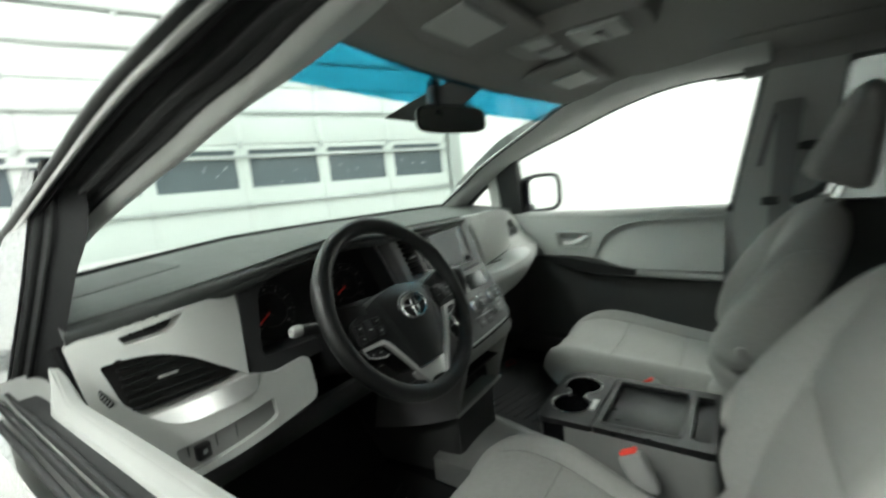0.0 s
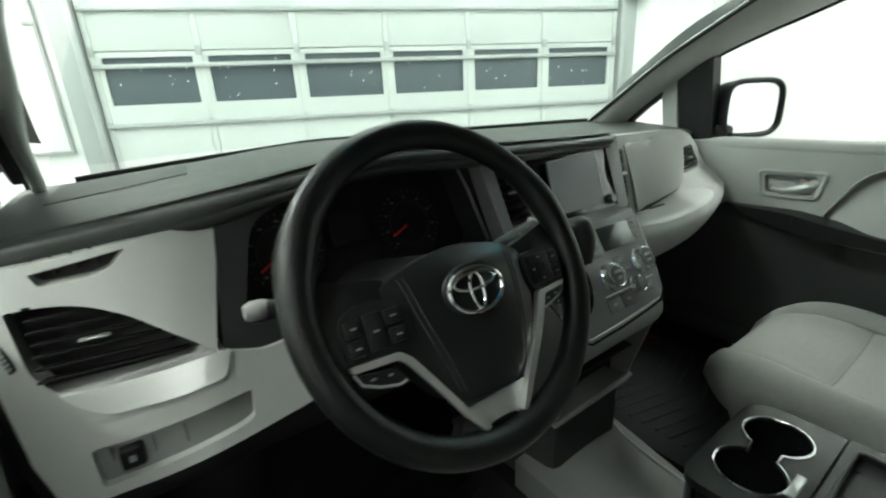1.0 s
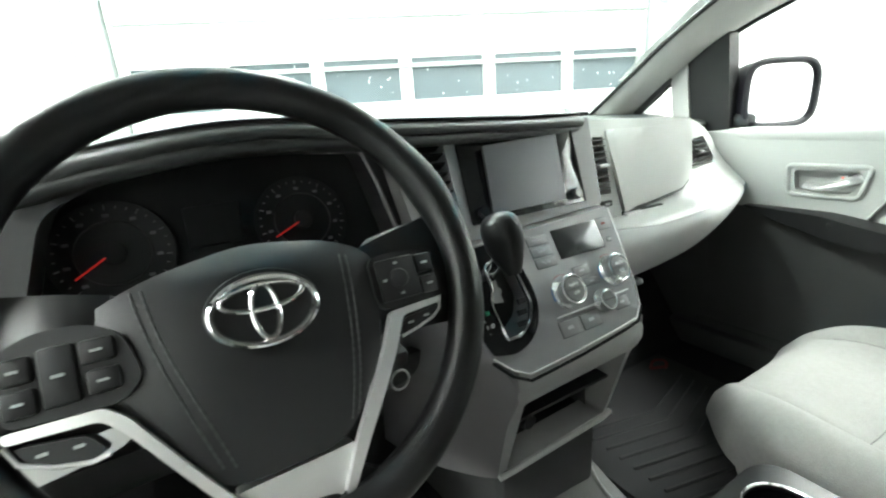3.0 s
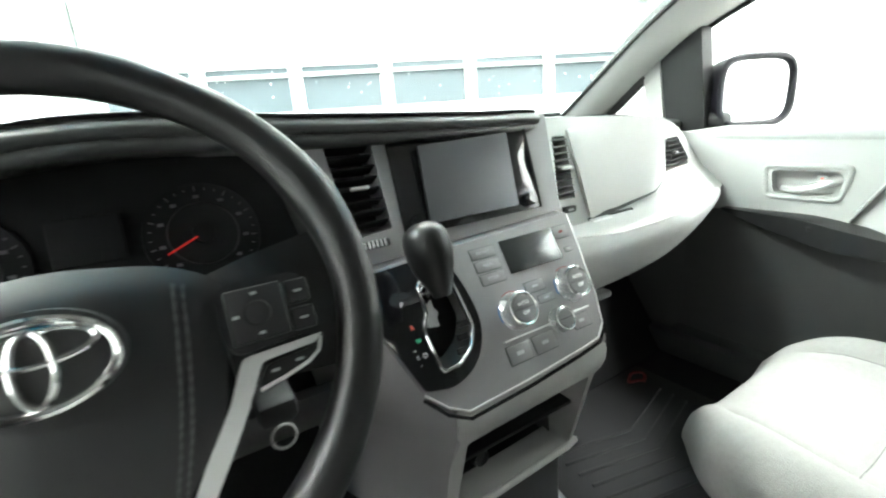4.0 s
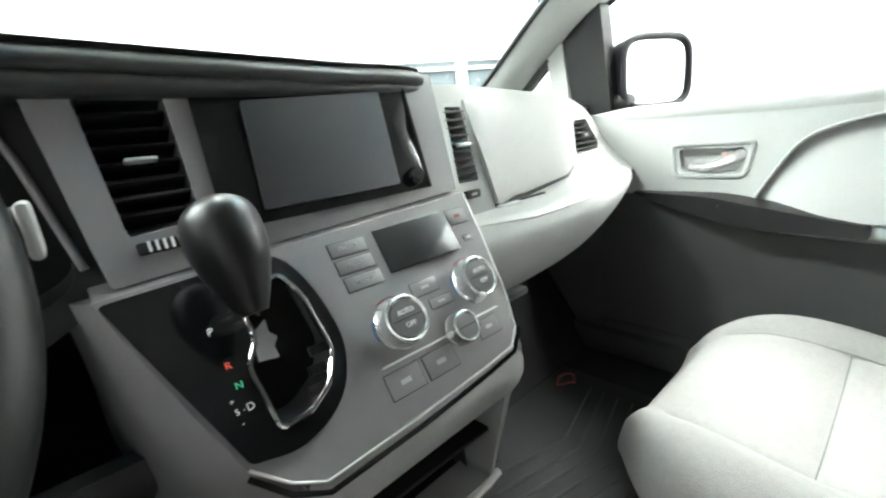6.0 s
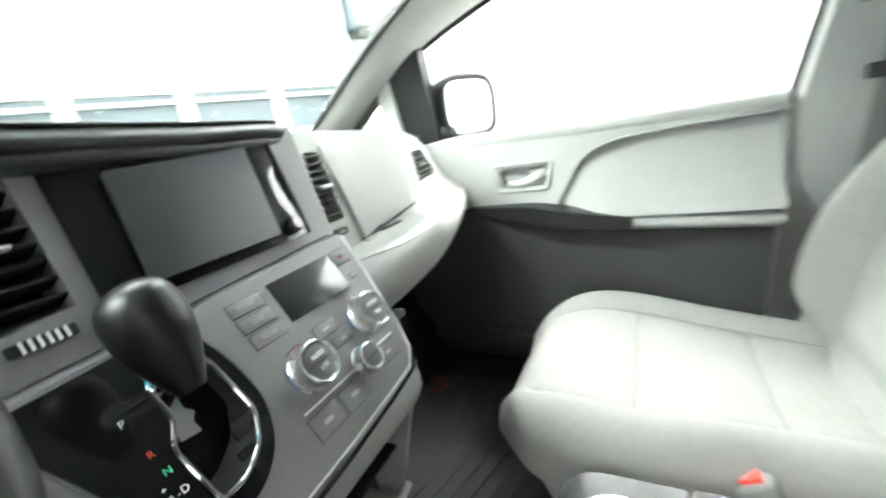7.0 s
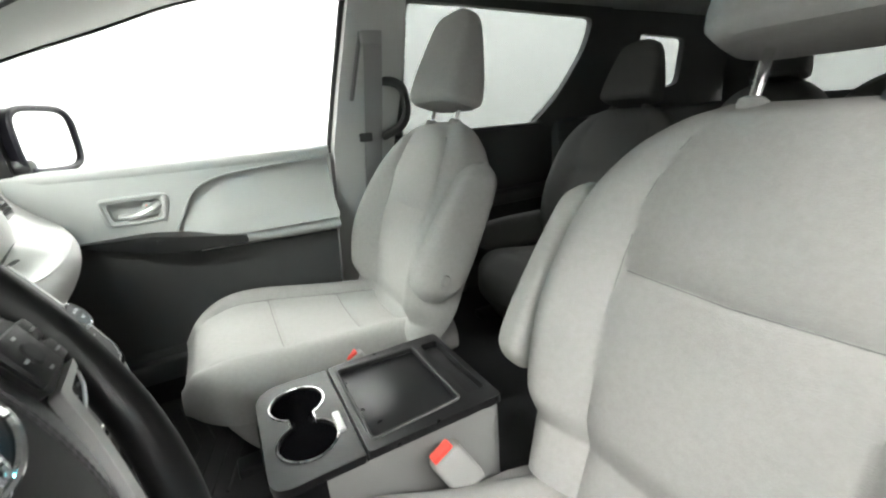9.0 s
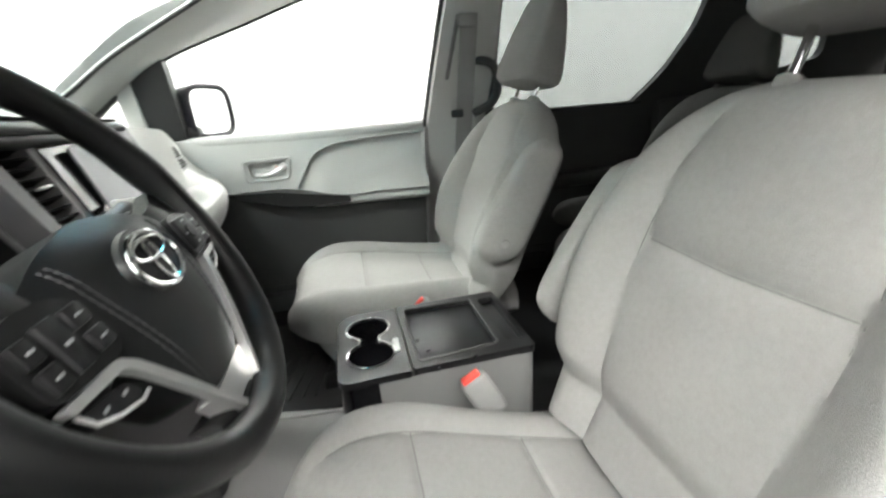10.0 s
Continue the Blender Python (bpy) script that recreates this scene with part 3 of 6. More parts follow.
# nose, wheels
part("bonnet", thick(surf(lambda u, v: Vector(((2 * u - 1) * (0.80 - 0.06 * v), 0.93 + 0.72 * v - 0.10 * (2 * u - 1) ** 2, 1.13 - 0.10 * v - 0.14 * v ** 4 - 0.05 * (2 * u - 1) ** 2)), 16, 12), (0, 0, -0.01)), PAINT, van, "silver painted bonnet")
part("front_bumper", surf(lambda u, v: Vector(((2 * u - 1) * 0.90, 1.70 - 0.22 * (2 * u - 1) ** 4 + 0.06 * math.sin(math.pi * v), 0.28 + 0.60 * v)), 20, 10), PAINT, van, "silver painted front bumper")
for s in (1, -1):
    part("wing", surf(lambda u, v, s=s: Vector((s * (0.955 - 0.15 * v ** 3 + 0.01 * math.sin(math.pi * u)), 0.46 + 1.04 * u, max(0.34, 0.35 + 0.36 * math.sqrt(max(0, 1 - ((u - 0.5) / 0.36) ** 2))) * (1 - v) + (1.07 - 0.10 * u) * v)), 24, 10), PAINT, van, "silver painted front wing")
    part("quarter_skin", surf(lambda u, v, s=s: Vector((s * (0.955 + 0.02 * math.sin(math.pi * v)), -1.72 - 1.06 * u, max(0.34, 0.35 + 0.36 * math.sqrt(max(0, 1 - ((u - 0.42) / 0.34) ** 2))) * (1 - v) + 1.07 * v)), 24, 10), PAINT, van, "silver painted rear wing")
    for y in (0.98, -2.16):
        m = axes(Vector((0, 1, 0)), Vector((0, 0, 1)), Vector((s, 0, 0)), (s * 0.84, y, 0.335))
        w = part("wheel", lathe([(0.19, -0.10), (0.30, -0.105), (0.335, -0.08), (0.335, 0.08), (0.30, 0.105), (0.215, 0.10), (0.19, 0.09), (0.19, -0.10)], m, 40), RUBBER, van, "black tyre on a silver rim")
        part("rim", lathe([(0, 0.075), (0.05, 0.078), (0.06, 0.062), (0.15, 0.055), (0.185, 0.085), (0.192, 0.088)], m, 40), SILVER, w, "silver rim")
part("rear_bumper", surf(lambda u, v: Vector(((2 * u - 1) * 0.92, -2.90 + 0.14 * (2 * u - 1) ** 4 - 0.03 * math.sin(math.pi * v), 0.30 + 0.34 * v)), 20, 8), PAINT, van, "silver painted rear bumper")
part("underbody", rbox((0, -0.6, 0.33), (1.50, 4.2, 0.10), 0.03), DARK, van)

# B pillar with belt and grab handle
for s in (1, -1):
    back = 0.0 if s > 0 else -0.14

    def bp(y, z, s=s, back=back):
        y += back
        return Vector((s * (xwin(z) - 0.045 - 0.02 * math.sin(min(1, max(0, (z - 0.45) / 1.1)) * math.pi)), y, z))
    outl = fillet([(-0.455, 0.46), (-0.458, 0.83), (-0.47, 1.07), (-0.505, 1.25), (-0.56, 1.50), (-0.58, 1.56), (-0.76, 1.56), (-0.735, 1.30), (-0.69, 1.07), (-0.66, 0.46)], 0.02)
    bpil = thing("door_pillar", (s * 0.85, -0.56, 0.42), "light grey centre pillar trim with a seat belt", "car pillar", "centre pillars")
    part("cover", panel(outl, [], bp, (s * 0.08, 0, 0), 0.05), PILLAR, bpil)
    part("height_slot", tube([bp(-0.592, 1.42) - Vector((s * 0.004, 0, 0)), bp(-0.545, 1.22) - Vector((s * 0.004, 0, 0))], 0.011, 8, squash=0.5), STACK, bpil, "belt height slot")
    part("belt_anchor", rbox(bp(-0.62, 1.40) - Vector((s * 0.02, 0, 0)), (0.03, 0.07, 0.045), 0.01), BELT, bpil, "plastic belt anchor")
    part("webbing", thick(surf(lambda u, v, s=s: bp(-0.655 + 0.062 * u + 0.03 * v, 1.42 - 0.50 * v) - Vector((s * 0.03, 0, 0)), 4, 12), (s * 0.002, 0, 0)), BELT, bpil, "grey belt webbing")
    part("buckle_tongue", rbox(bp(-0.575, 1.10) - Vector((s * 0.034, 0, 0)), (0.008, 0.045, 0.028), 0.004), GREYDK, bpil, "dark tongue plate")
    part("grab_handle", tube(curve([(s * x, y + back, z) for x, y, z in ((0.81, -0.650, 1.280), (0.785, -0.695, 1.268), (0.778, -0.722, 1.240), (0.778, -0.724, 1.165), (0.785, -0.695, 1.122), (0.815, -0.642, 1.096))]), 0.013, 10, squash=1.5), GREYDK, bpil, "dark grey grab handle")


# ---- doors ----
def front_door(s):
    d = thing("front_door", (s * 0.9, 0.0, 0.45), "closed front door with light grey trim and dark lower panel" if s > 0 else "closed front door with its window wound down", "car door", "front doors")

    back = 0.0 if s > 0 else -0.14
    roll0 = 0.44 if s > 0 else 0.33

    def fx(y, z):
        x = (0.85 if s > 0 else 0.872) - 0.02 * max(0, -y) + 0.01 * max(0, z - 1.0)
        return x

    def f(y, z):
        return Vector((s * fx(y, z), y, z))
    # upper light trim, with an opening for the release handle
    upper = fillet([(0.44, 1.09), (0.30, 1.078), (-0.2, 1.07), (-0.452, 1.07), (-0.445, 0.845), (-0.145, 0.845), (0.05, 0.86), (0.21, 0.885), (0.44, 0.885)], 0.006, 2)
    hole = fillet([(0.195, 0.990), (0.060, 0.990), (0.074, 0.938), (0.187, 0.938)], 0.012, 4)
    insert = fillet([(0.05, 0.865), (0.015, 0.93), (-0.028, 1.005), (-0.11, 1.035), (-0.25, 1.045), (-0.446, 1.05), (-0.440, 0.852), (-0.15, 0.852)], [0.01, 0.05, 0.05, 0.05, 0, 0.01, 0.01, 0.01], 6)
    part("upper_trim", panel(upper, [hole, insert], f, (s * 0.05, 0, 0), 0.03), DOORTRIM, d)
    if s > 0:
        part("top_roll", tube([f(y, 1.068 + 0.012 * max(0, y / 0.44)) + Vector((s * 0.018, 0, 0.0)) for y in [roll0 - (roll0 + 0.452) / 20 * k for k in range(21)]], [0.022 * min(1, 0.4 + 0.2 * k) for k in range(21)], 12), DOORTRIM, d, "rounded top edge of the trim")
    # padded arm area behind the handle

    def pad(y, z):
        k = min(1, max(0, (1.05 - z) / 0.19))
        side = min(1, max(0, (0.05 - y) / 0.12))
        return Vector((s * (fx(y, z) + 0.022 - side * 0.085 * k ** 3), y, z))
    part("arm_pad", panel([(y + (0.006 if y > -0.4 else -0.003), z) for y, z in insert], [], pad, (s * 0.02, 0, 0), 0.018), DOORTRIM, d, "soft padded insert above the armrest")
    part("insert_edge", tube([f(y, z) - Vector((s * 0.001, 0, 0)) for y, z in insert if y > -0.44 and z > 0.87], 0.003, 8), DOORTRIM, d)
    part("arm_rest", surf(lambda u, v: Vector((s * (fx(0, 0.85) - 0.02 - 0.045 * math.cos(2 * math.pi * u) * (1 - 0.75 * max(0, 1 - v * 5) ** 2)), -0.01 - 0.432 * v, 0.836 + 0.022 * math.sin(2 * math.pi * u) - 0.012 * v)), 20, 24, True, True), DOORTRIM, d, "padded armrest")
    # dark lower panel
    lower = fillet([(0.46, 0.905), (0.21, 0.905), (0.05, 0.875), (-0.145, 0.86), (-0.443, 0.85), (-0.42, 0.50), (0.40, 0.50)], 0.01, 2)
    part("lower_panel", panel(lower, [], lambda y, z: f(y, z) + Vector((s * 0.008, 0, 0)), (s * 0.05, 0, 0), 0.05), GREYDK, d, "dark grey plastic lower panel")
    # armrest switch plate
    sw = part("switch_plate", panel(fillet([(0.30, 0.893), (0.10, 0.892), (-0.146, 0.850), (-0.146, 0.826), (0.05, 0.832), (0.2, 0.862)], [0.02, 0.03, 0.01, 0.01, 0.05, 0.03], 5), [], lambda y, z: Vector((s * (fx(y, z) - 0.02 - 0.06 * min(1, max(0, (0.30 - y) / 0.25))), y, z)), (s * 0.08, 0, 0), 0.03), BLACK, d, "black switch plate")
    part("window_switch", rbox((s * 0.785, 0.075, 0.874), (0.018, 0.030, 0.012), 0.004), BLACK, sw)
    # release handle
    part("handle_cup", rbox((s * 0.882, 0.127, 0.965), (0.012, 0.16, 0.07), 0.004), DOORTRIM, d, "grey recess behind the release handle")
    ring = part("handle_bezel", tube([f(a, b) - Vector((s * 0.002, 0, 0)) for a, b in fillet([(0.209, 1.001), (0.046, 1.001), (0.061, 0.928), (0.200, 0.928)], 0.014, 5)], 0.0055, 8, True), DOORTRIM, d)
    part("release_lever", tube(curve([(s * 0.862, 0.172, 0.949), (s * 0.846, 0.14, 0.948), (s * 0.842, 0.11, 0.955), (s * 0.846, 0.085, 0.966), (s * 0.86, 0.068, 0.974)]), [0.006 + 0.005 * k / 32 for k in range(33)], 10, squash=1.3), SILVER, d, "satin silver release lever")
    tab = part("lock_tab", rbox((s * 0.868, 0.100, 0.973), (0.012, 0.020, 0.014), 0.003), LIGHT, d, "small lock tab")
    part("red_mark", rbox((s * 0.8615, 0.100, 0.9735), (0.002, 0.004, 0.004), 0.0), REDINK, tab)
    # window frame, sail with mirror
    q = fillet([(0.365, 1.08), (0.365, 1.345), (0.43, 1.31), (0.475, 1.285), (0.47, 1.09)], 0.004, 2)
    if s > 0:
        part("sail", panel(q, [], lambda y, z: Vector((s * (xwin(z) - 0.035), y, z)), (s * 0.05, 0, 0), 0.04), BLACK, d, "black triangular mirror sail")
    if s > 0:
        part("quarter_post", panel([(0.475, 1.09), (0.475, 1.29), (0.525, 1.255), (0.525, 1.10)], [], lambda y, z: Vector((s * (xwin(z) - 0.04), y, z)), (s * 0.05, 0, 0), 0.04), PILLAR, d, "quarter window post")
    if s > 0:
        part("quarter_frame", tube([Vector((s * (xwin(b) - 0.03), a, b)) for a, b in ((0.525, 1.25), (0.60, 1.195), (0.655, 1.153))], 0.014, 8), GREYDK, d)
        part("quarter_glass", panel([(0.525, 1.12), (0.525, 1.25), (0.665, 1.145)], [], lambda y, z: Vector((s * (xwin(z) - 0.015), y, z)), (s * 0.004, 0, 0), 0.06), SIDEGL, d, "small fixed triangular glass")
    part("belt_seal", rbox((s * 0.905, -0.05, 1.072), (0.030, 0.86, 0.018), 0.005), RUBBER, d, "ribbed black rubber belt seal")
    for k in range(3):
        part("seal_rib", rbox((s * (0.918 + 0.012 * k), -0.05, 1.080 - 0.004 * k), (0.006, 0.86, 0.012), 0.002), RUBBER, d)
    part("rear_frame", tube([Vector((s * (xwin(b) - 0.004), a, b)) for a, b in ((-0.468 + back, 1.06), (-0.51 + back, 1.27), (-0.565 + back, 1.535))], 0.014, 8), BLACK, d, "black window frame")
    part("outer_skin", surf(lambda u, v: Vector((s * (0.955 + 0.03 * math.sin(math.pi * v)), 0.46 - 0.93 * u, 0.45 + 0.62 * v)), 8, 10), PAINT, d, "silver painted door skin")
    turn = Matrix.Rotation(radians(-24 * s), 3, "Z")

    def mp(a, d, h):
        """A place on the mirror: a outwards, d forwards, h up, from the middle of its glass."""
        return (Vector((0.972, 0.300, 1.180)) if s > 0 else Vector((-1.05, 0.40, 1.18))) + turn @ Vector((s * a, d, h))

    def corner(t, w, h):
        return math.copysign(abs(math.cos(t)) ** 0.5, math.cos(t)) * w, math.copysign(abs(math.sin(t)) ** 0.5, math.sin(t)) * h

    def case(u, v):
        a, h = corner(2 * math.pi * u, 0.112 * (1 - 0.42 * v ** 3), 0.090 * (1 - 0.45 * v ** 3))
        return mp(a + 0.004, 0.006 + 0.115 * v, h)

    def pane(u, v):
        a, h = corner(2 * math.pi * u, 0.097 * v, 0.077 * v)
        return mp(a, 0.0, h)
    mir = part("mirror_housing", surf(case, 36, 8, True, True), SHELL, d, "dark glossy mirror housing")
    part("mirror_pane", surf(pane, 36, 4, True), MIRROR, mir, "mirror glass")
    part("mirror_rim", tube([mp(*((lambda q: (q[0] + 0.003, -0.001, q[1]))(corner(2 * math.pi * k / 44, 0.106, 0.085)))) for k in range(44)], 0.0095, 8, True), SHELL, mir, "black mirror rim")
    part("mirror_arm", rbox((s * 0.925, 0.355, 1.115) if s > 0 else (-0.96, 0.56, 1.10), (0.10, 0.06, 0.04), 0.015), BLACK, mir)
    if s > 0:
        part("window_pane", panel([(0.365, 1.07), (0.365, 1.34), (0.10, 1.432), (-0.116, 1.505), (-0.316, 1.539), (-0.56, 1.535), (-0.468, 1.07)], [], lambda y, z: Vector((s * (xwin(z) + 0.005), y, z)), (s * 0.004, 0, 0), 0.1), SIDEGL, d, "clear side window glass")
    return d


front_door(1)
ddoor = front_door(-1)
ddoor.location += Vector((-0.015, 0, -0.06))


def sliding_door(s):
    d = thing("sliding_door", (s * 0.9, -1.1, 0.45), "closed sliding door with dark trim and tinted window", "car door", "sliding doors")
    hole = fillet([(-0.73, 1.085), (-0.76, 1.515), (-1.60, 1.475), (-1.575, 1.36), (-1.46, 1.18), (-1.34, 1.075)], [0.03, 0.04, 0.04, 0.1, 0.1, 0.03], 5)
    part("trim", panel([(-0.66, 0.47), (-0.69, 1.06), (-0.74, 1.56), (-1.70, 1.53), (-1.66, 1.1), (-1.64, 0.47)], [hole], lambda y, z: Vector((s * (xwin(max(z, 1.05)) - 0.045), y, z)), (s * 0.03, 0, 0), 0.08), DARK, d)
    part("pane", panel([(-0.70, 1.05), (-0.74, 1.53), (-1.68, 1.5), (-1.5, 1.12), (-1.40, 1.05)], [], lambda y, z: Vector((s * xwin(z), y, z)), (s * 0.004, 0, 0), 0.2), PRIVACY, d, "grey tinted window glass")
    part("sill_strip", tube([(s * 0.855, -0.70, 1.085), (s * 0.855, -1.38, 1.078)], 0.008, 8), BLACK, d)
    part("arm_rest", rbox((s * 0.82, -1.2, 0.80), (0.07, 0.5, 0.06), 0.025), GREYDK, d)
    part("outer_skin", surf(lambda u, v: Vector((s * (0.955 + 0.03 * math.sin(math.pi * v)), -0.47 - 1.25 * u, 0.45 + 0.62 * v)), 8, 10), PAINT, d, "silver painted door skin")


sliding_door(1)
sliding_door(-1)


# ---- seats ----
def super_ring(u, w, t, e=0.55):
    c, q = math.cos(2 * math.pi * u), math.sin(2 * math.pi * u)
    return math.copysign(abs(c) ** e, c) * w, math.copysign(abs(q) ** e, q) * t


def groove(d, width=0.006, depth=0.005):
    return -depth * math.exp(-(d / width) ** 2)


def seat(x0, y0, z0, rec, cloth, cloth2, label, group, inboard, fine=1.0, headup=0.055, scale=1.0, arm_down=False, arms=(1,), hz=0.655, dip=0.0, crease=1.0, fore=0.0, bolster=0.048, arm_at=(0.0, 0.0, 0.0), length=0.555, head_k=1.0, arm_z=0.0, dish=0.0):
    """A bucket seat. x0, y0: middle of the hinge line; z0: cushion top at the hinge; inboard: the side of its armrest."""
    st = thing("car_seat", (x0, y0, 0.42), label, "car seat", group)
    S = scale
    sp = Vector((0, -math.sin(rec), math.cos(rec)))
    nf = Vector((0, math.cos(rec), math.sin(rec)))
    hinge = Vector((x0, y0 - 0.035 + fore, hz))
    H = 0.508 * S
    nu, nv = int(120 * fine), int(90 * fine)

    def back(u, v):
        full = v * (H + 0.075) - 0.075
        v = max(0.0, full / H)
        w = S * along(v, [0, 0.12, 0.45, 0.70, 0.85, 0.95, 1], [0.246, 0.266, 0.278, 0.258, 0.212, 0.150, 0.095]) * (1 + 1.6 * min(0.0, full))
        t = S * along(v, [0, 0.08, 0.5, 0.85, 0.96, 1], [0.050, 0.062, 0.062, 0.052, 0.034, 0.006])
        a, b = super_ring(u, w, t, 0.5)
        if b <= 0:
            b *= along(v, [0, 0.45, 0.75, 1], [0.4, 0.45, 0.9, 1])
        else:
            r = a / w
            k = min(1, b / t)
            b += k * S * (bolster * math.exp(-((abs(r) - 0.84) / 0.21) ** 2) * max(0, along(v, [0, 0.1, 0.35, 0.65, 0.95, 1], [0.5, 0.85, 1, 0.6, 0.02, 0])) - 0.006)
            seam = 0.51 + 0.05 * v + 0.12 * max(0, v - 0.6)
            b += k * (groove((abs(r) - seam) * w, 0.0050, 0.0035) + groove((abs(r) - seam) * w, 0.018, 0.0055)) * ease(v, [0.86, 0.95], [1, 0])
            if abs(r) < seam:
                b += k * crease * (groove((v - 0.515 - 0.02 * abs(r)) * H, 0.0055, 0.0025) + groove((v - 0.515 - 0.02 * abs(r)) * H, 0.025, 0.006))
        return hinge + Vector((a, 0, 0)) + nf * (b - 0.25 * min(0.0, full)) + sp * full
    part("backrest", surf(back, nu, nv, True, True), cloth, st, "padded cloth backrest with side bolsters")
    if fine > 1:
        def thread(fn, pts):
            part("seam", tube([fn(u, v) for u, v in pts], 0.0009, 6), SEAM, st)

        def raw(v):
            return (v * H + 0.075) / (H + 0.075)
        for side in (0, 1):
            line = []
            for k in range(41):
                v = 0.10 + 0.80 * k / 40
                u = math.acos((0.51 + 0.05 * v + 0.12 * max(0, v - 0.6)) ** 2) / (2 * math.pi)
                line.append((0.5 - u if side else u, raw(v)))
            thread(back, line)
        line = []
        for k in range(31):
            r = (2 * k / 30 - 1) * 0.534
            u = math.acos(min(1, abs(r) ** 2)) / (2 * math.pi)
            line.append((u if r > 0 else 0.5 - u, raw(0.515 + 0.02 * abs(r))))
        if crease > 0.5:
            thread(back, line)
    L = length * S

    def cush(u, v):
        w = S * along(v, [0, 0.2, 0.45, 0.68, 0.88, 1], [0.20, 0.207, 0.232, 0.262, 0.236, 0.16])
        t = S * along(v, [0, 0.1, 0.45, 0.8, 0.95, 1], [0.05, 0.066, 0.069, 0.070, 0.050, 0.018])
        a, b = super_ring(u, w, t, 0.62)
        if b > 0:
            r = a / w
            k = min(1, b / t)
            b += k * S * ((0.020 + 0.2 * dish) * math.exp(-((abs(r) - 0.84) / 0.19) ** 2) - 0.004 - dish * math.exp(-(r / 0.66) ** 4) * ease(v, [0.70, 0.97], [1, 0.1]))
            b += k * (groove((abs(r) - 0.63) * w, 0.0050, 0.004) + groove((abs(r) - 0.63) * w, 0.016, 0.005)) * ease(v, [0.88, 0.95], [1, 0])
            if abs(r) < 0.63:
                b += k * (groove((v - 0.66) * L, 0.0050, 0.003) + groove((v - 0.66) * L, 0.02, 0.004) + groove((v - 0.36) * L, 0.0050, 0.003) + groove((v - 0.36) * L, 0.02, 0.003))
        else:
            b *= 1 + 0.5 * along(v, [0, 0.35, 0.75, 1], [0, 0.1, 1, 0.25])
        drop = 0.045 * max(0, (v - 0.72) / 0.28) ** 2.2
        return Vector((x0 + a, y0 - 0.075 + v * (L + 0.075), z0 - 0.07 + 0.030 * v + b - drop - dip * (1 - v) ** 1.5))
    if fine > 1:
        u0 = math.acos(0.63 ** (1 / 0.62)) / (2 * math.pi)
        for u in (u0, 0.5 - u0):
            thread(cush, [(u, 0.14 + 0.74 * k / 40) for k in range(41)])
        for v in (0.36, 0.66):
            thread(cush, [(u0 + (0.5 - 2 * u0) * k / 20, v) for k in range(21)])
    part("cushion", surf(cush, nu, nv, True, True), cloth, st, "padded cloth seat cushion")

    def shell(u, v):
        w = S * ease(v, [0, 0.5, 1], [0.21, 0.255, 0.258])
        a, b = super_ring(u, w, S * ease(v, [0, 1], [0.21, 0.272]) * min(1, length / 0.52), 0.42)
        return Vector((x0 + a, y0 + 0.23 * S * min(1, length / 0.52) + b, 0.44 + v * (z0 - 0.11 - 0.44)))
    part("base_shell", surf(shell, 40, 8, True, True), cloth2, st, "grey cloth and plastic seat base")
    part("track", rbox((x0 - 0.17, y0 + 0.24 * min(1, length / 0.52), 0.435), (0.05, 0.5 * min(1, length / 0.52), 0.03), 0.005), BLACK, st)
    part("track", rbox((x0 + 0.17, y0 + 0.24 * min(1, length / 0.52), 0.435), (0.05, 0.5 * min(1, length / 0.52), 0.03), 0.005), BLACK, st)
    # headrest
    top = hinge + sp * H
    hc = top + sp * (headup + 0.115 * S * head_k) + nf * 0.012

    def head(u, v):
        w = S * head_k * along(v, [0, 0.06, 0.3, 0.75, 0.93, 1], [0.114, 0.129, 0.126, 0.101, 0.076, 0.034])
        t = S * head_k * along(v, [0, 0.06, 0.3, 0.75, 0.93, 1], [0.048, 0.062, 0.058, 0.037, 0.026, 0.010])
        a, b = super_ring(u, w, t, 0.46)
        return hc + Vector((a, 0, 0)) + nf * (b + 0.012 * v * S) + sp * ((v - 0.5) * 0.245 * S * head_k)
    hr = part("headrest", surf(head, 64, 40, True, True), cloth, st, "padded cloth headrest")
    for q in (-1, 1):
        part("post", tube([top + Vector((q * 0.068, 0, 0)) - sp * 0.03, top + Vector((q * 0.068, 0, 0)) + sp * (headup + 0.02)], 0.0065, 12), CHROME, hr, "chrome headrest post")
        part("post_guide", lathe([(0.0, 0.006), (0.012, 0.006), (0.017, 0.002), (0.018, -0.012)], axes(Vector((1, 0, 0)), nf, sp, top + Vector((q * 0.068, 0, 0)) + sp * 0.0), 20), cloth2, hr, "grey post guide")
    # armrest
    for side in arms:
        ax = x0 + inboard * side * (0.255 * S + 0.010 + arm_at[2])
        if arm_down:
            p0, p1 = Vector((ax, y0 - 0.06, arm_z - 0.01)), Vector((ax, y0 + 0.30, arm_z))
            across = Vector((0, 0, 1))
        else:
            p0, p1 = (hinge + Vector((ax - x0, 0, 0)) + sp * (q + arm_at[0]) + nf * (n + arm_at[1]) for q, n in ((0.076, 0.070), (0.407, 0.012)))
            across = nf
        span = p1 - p0

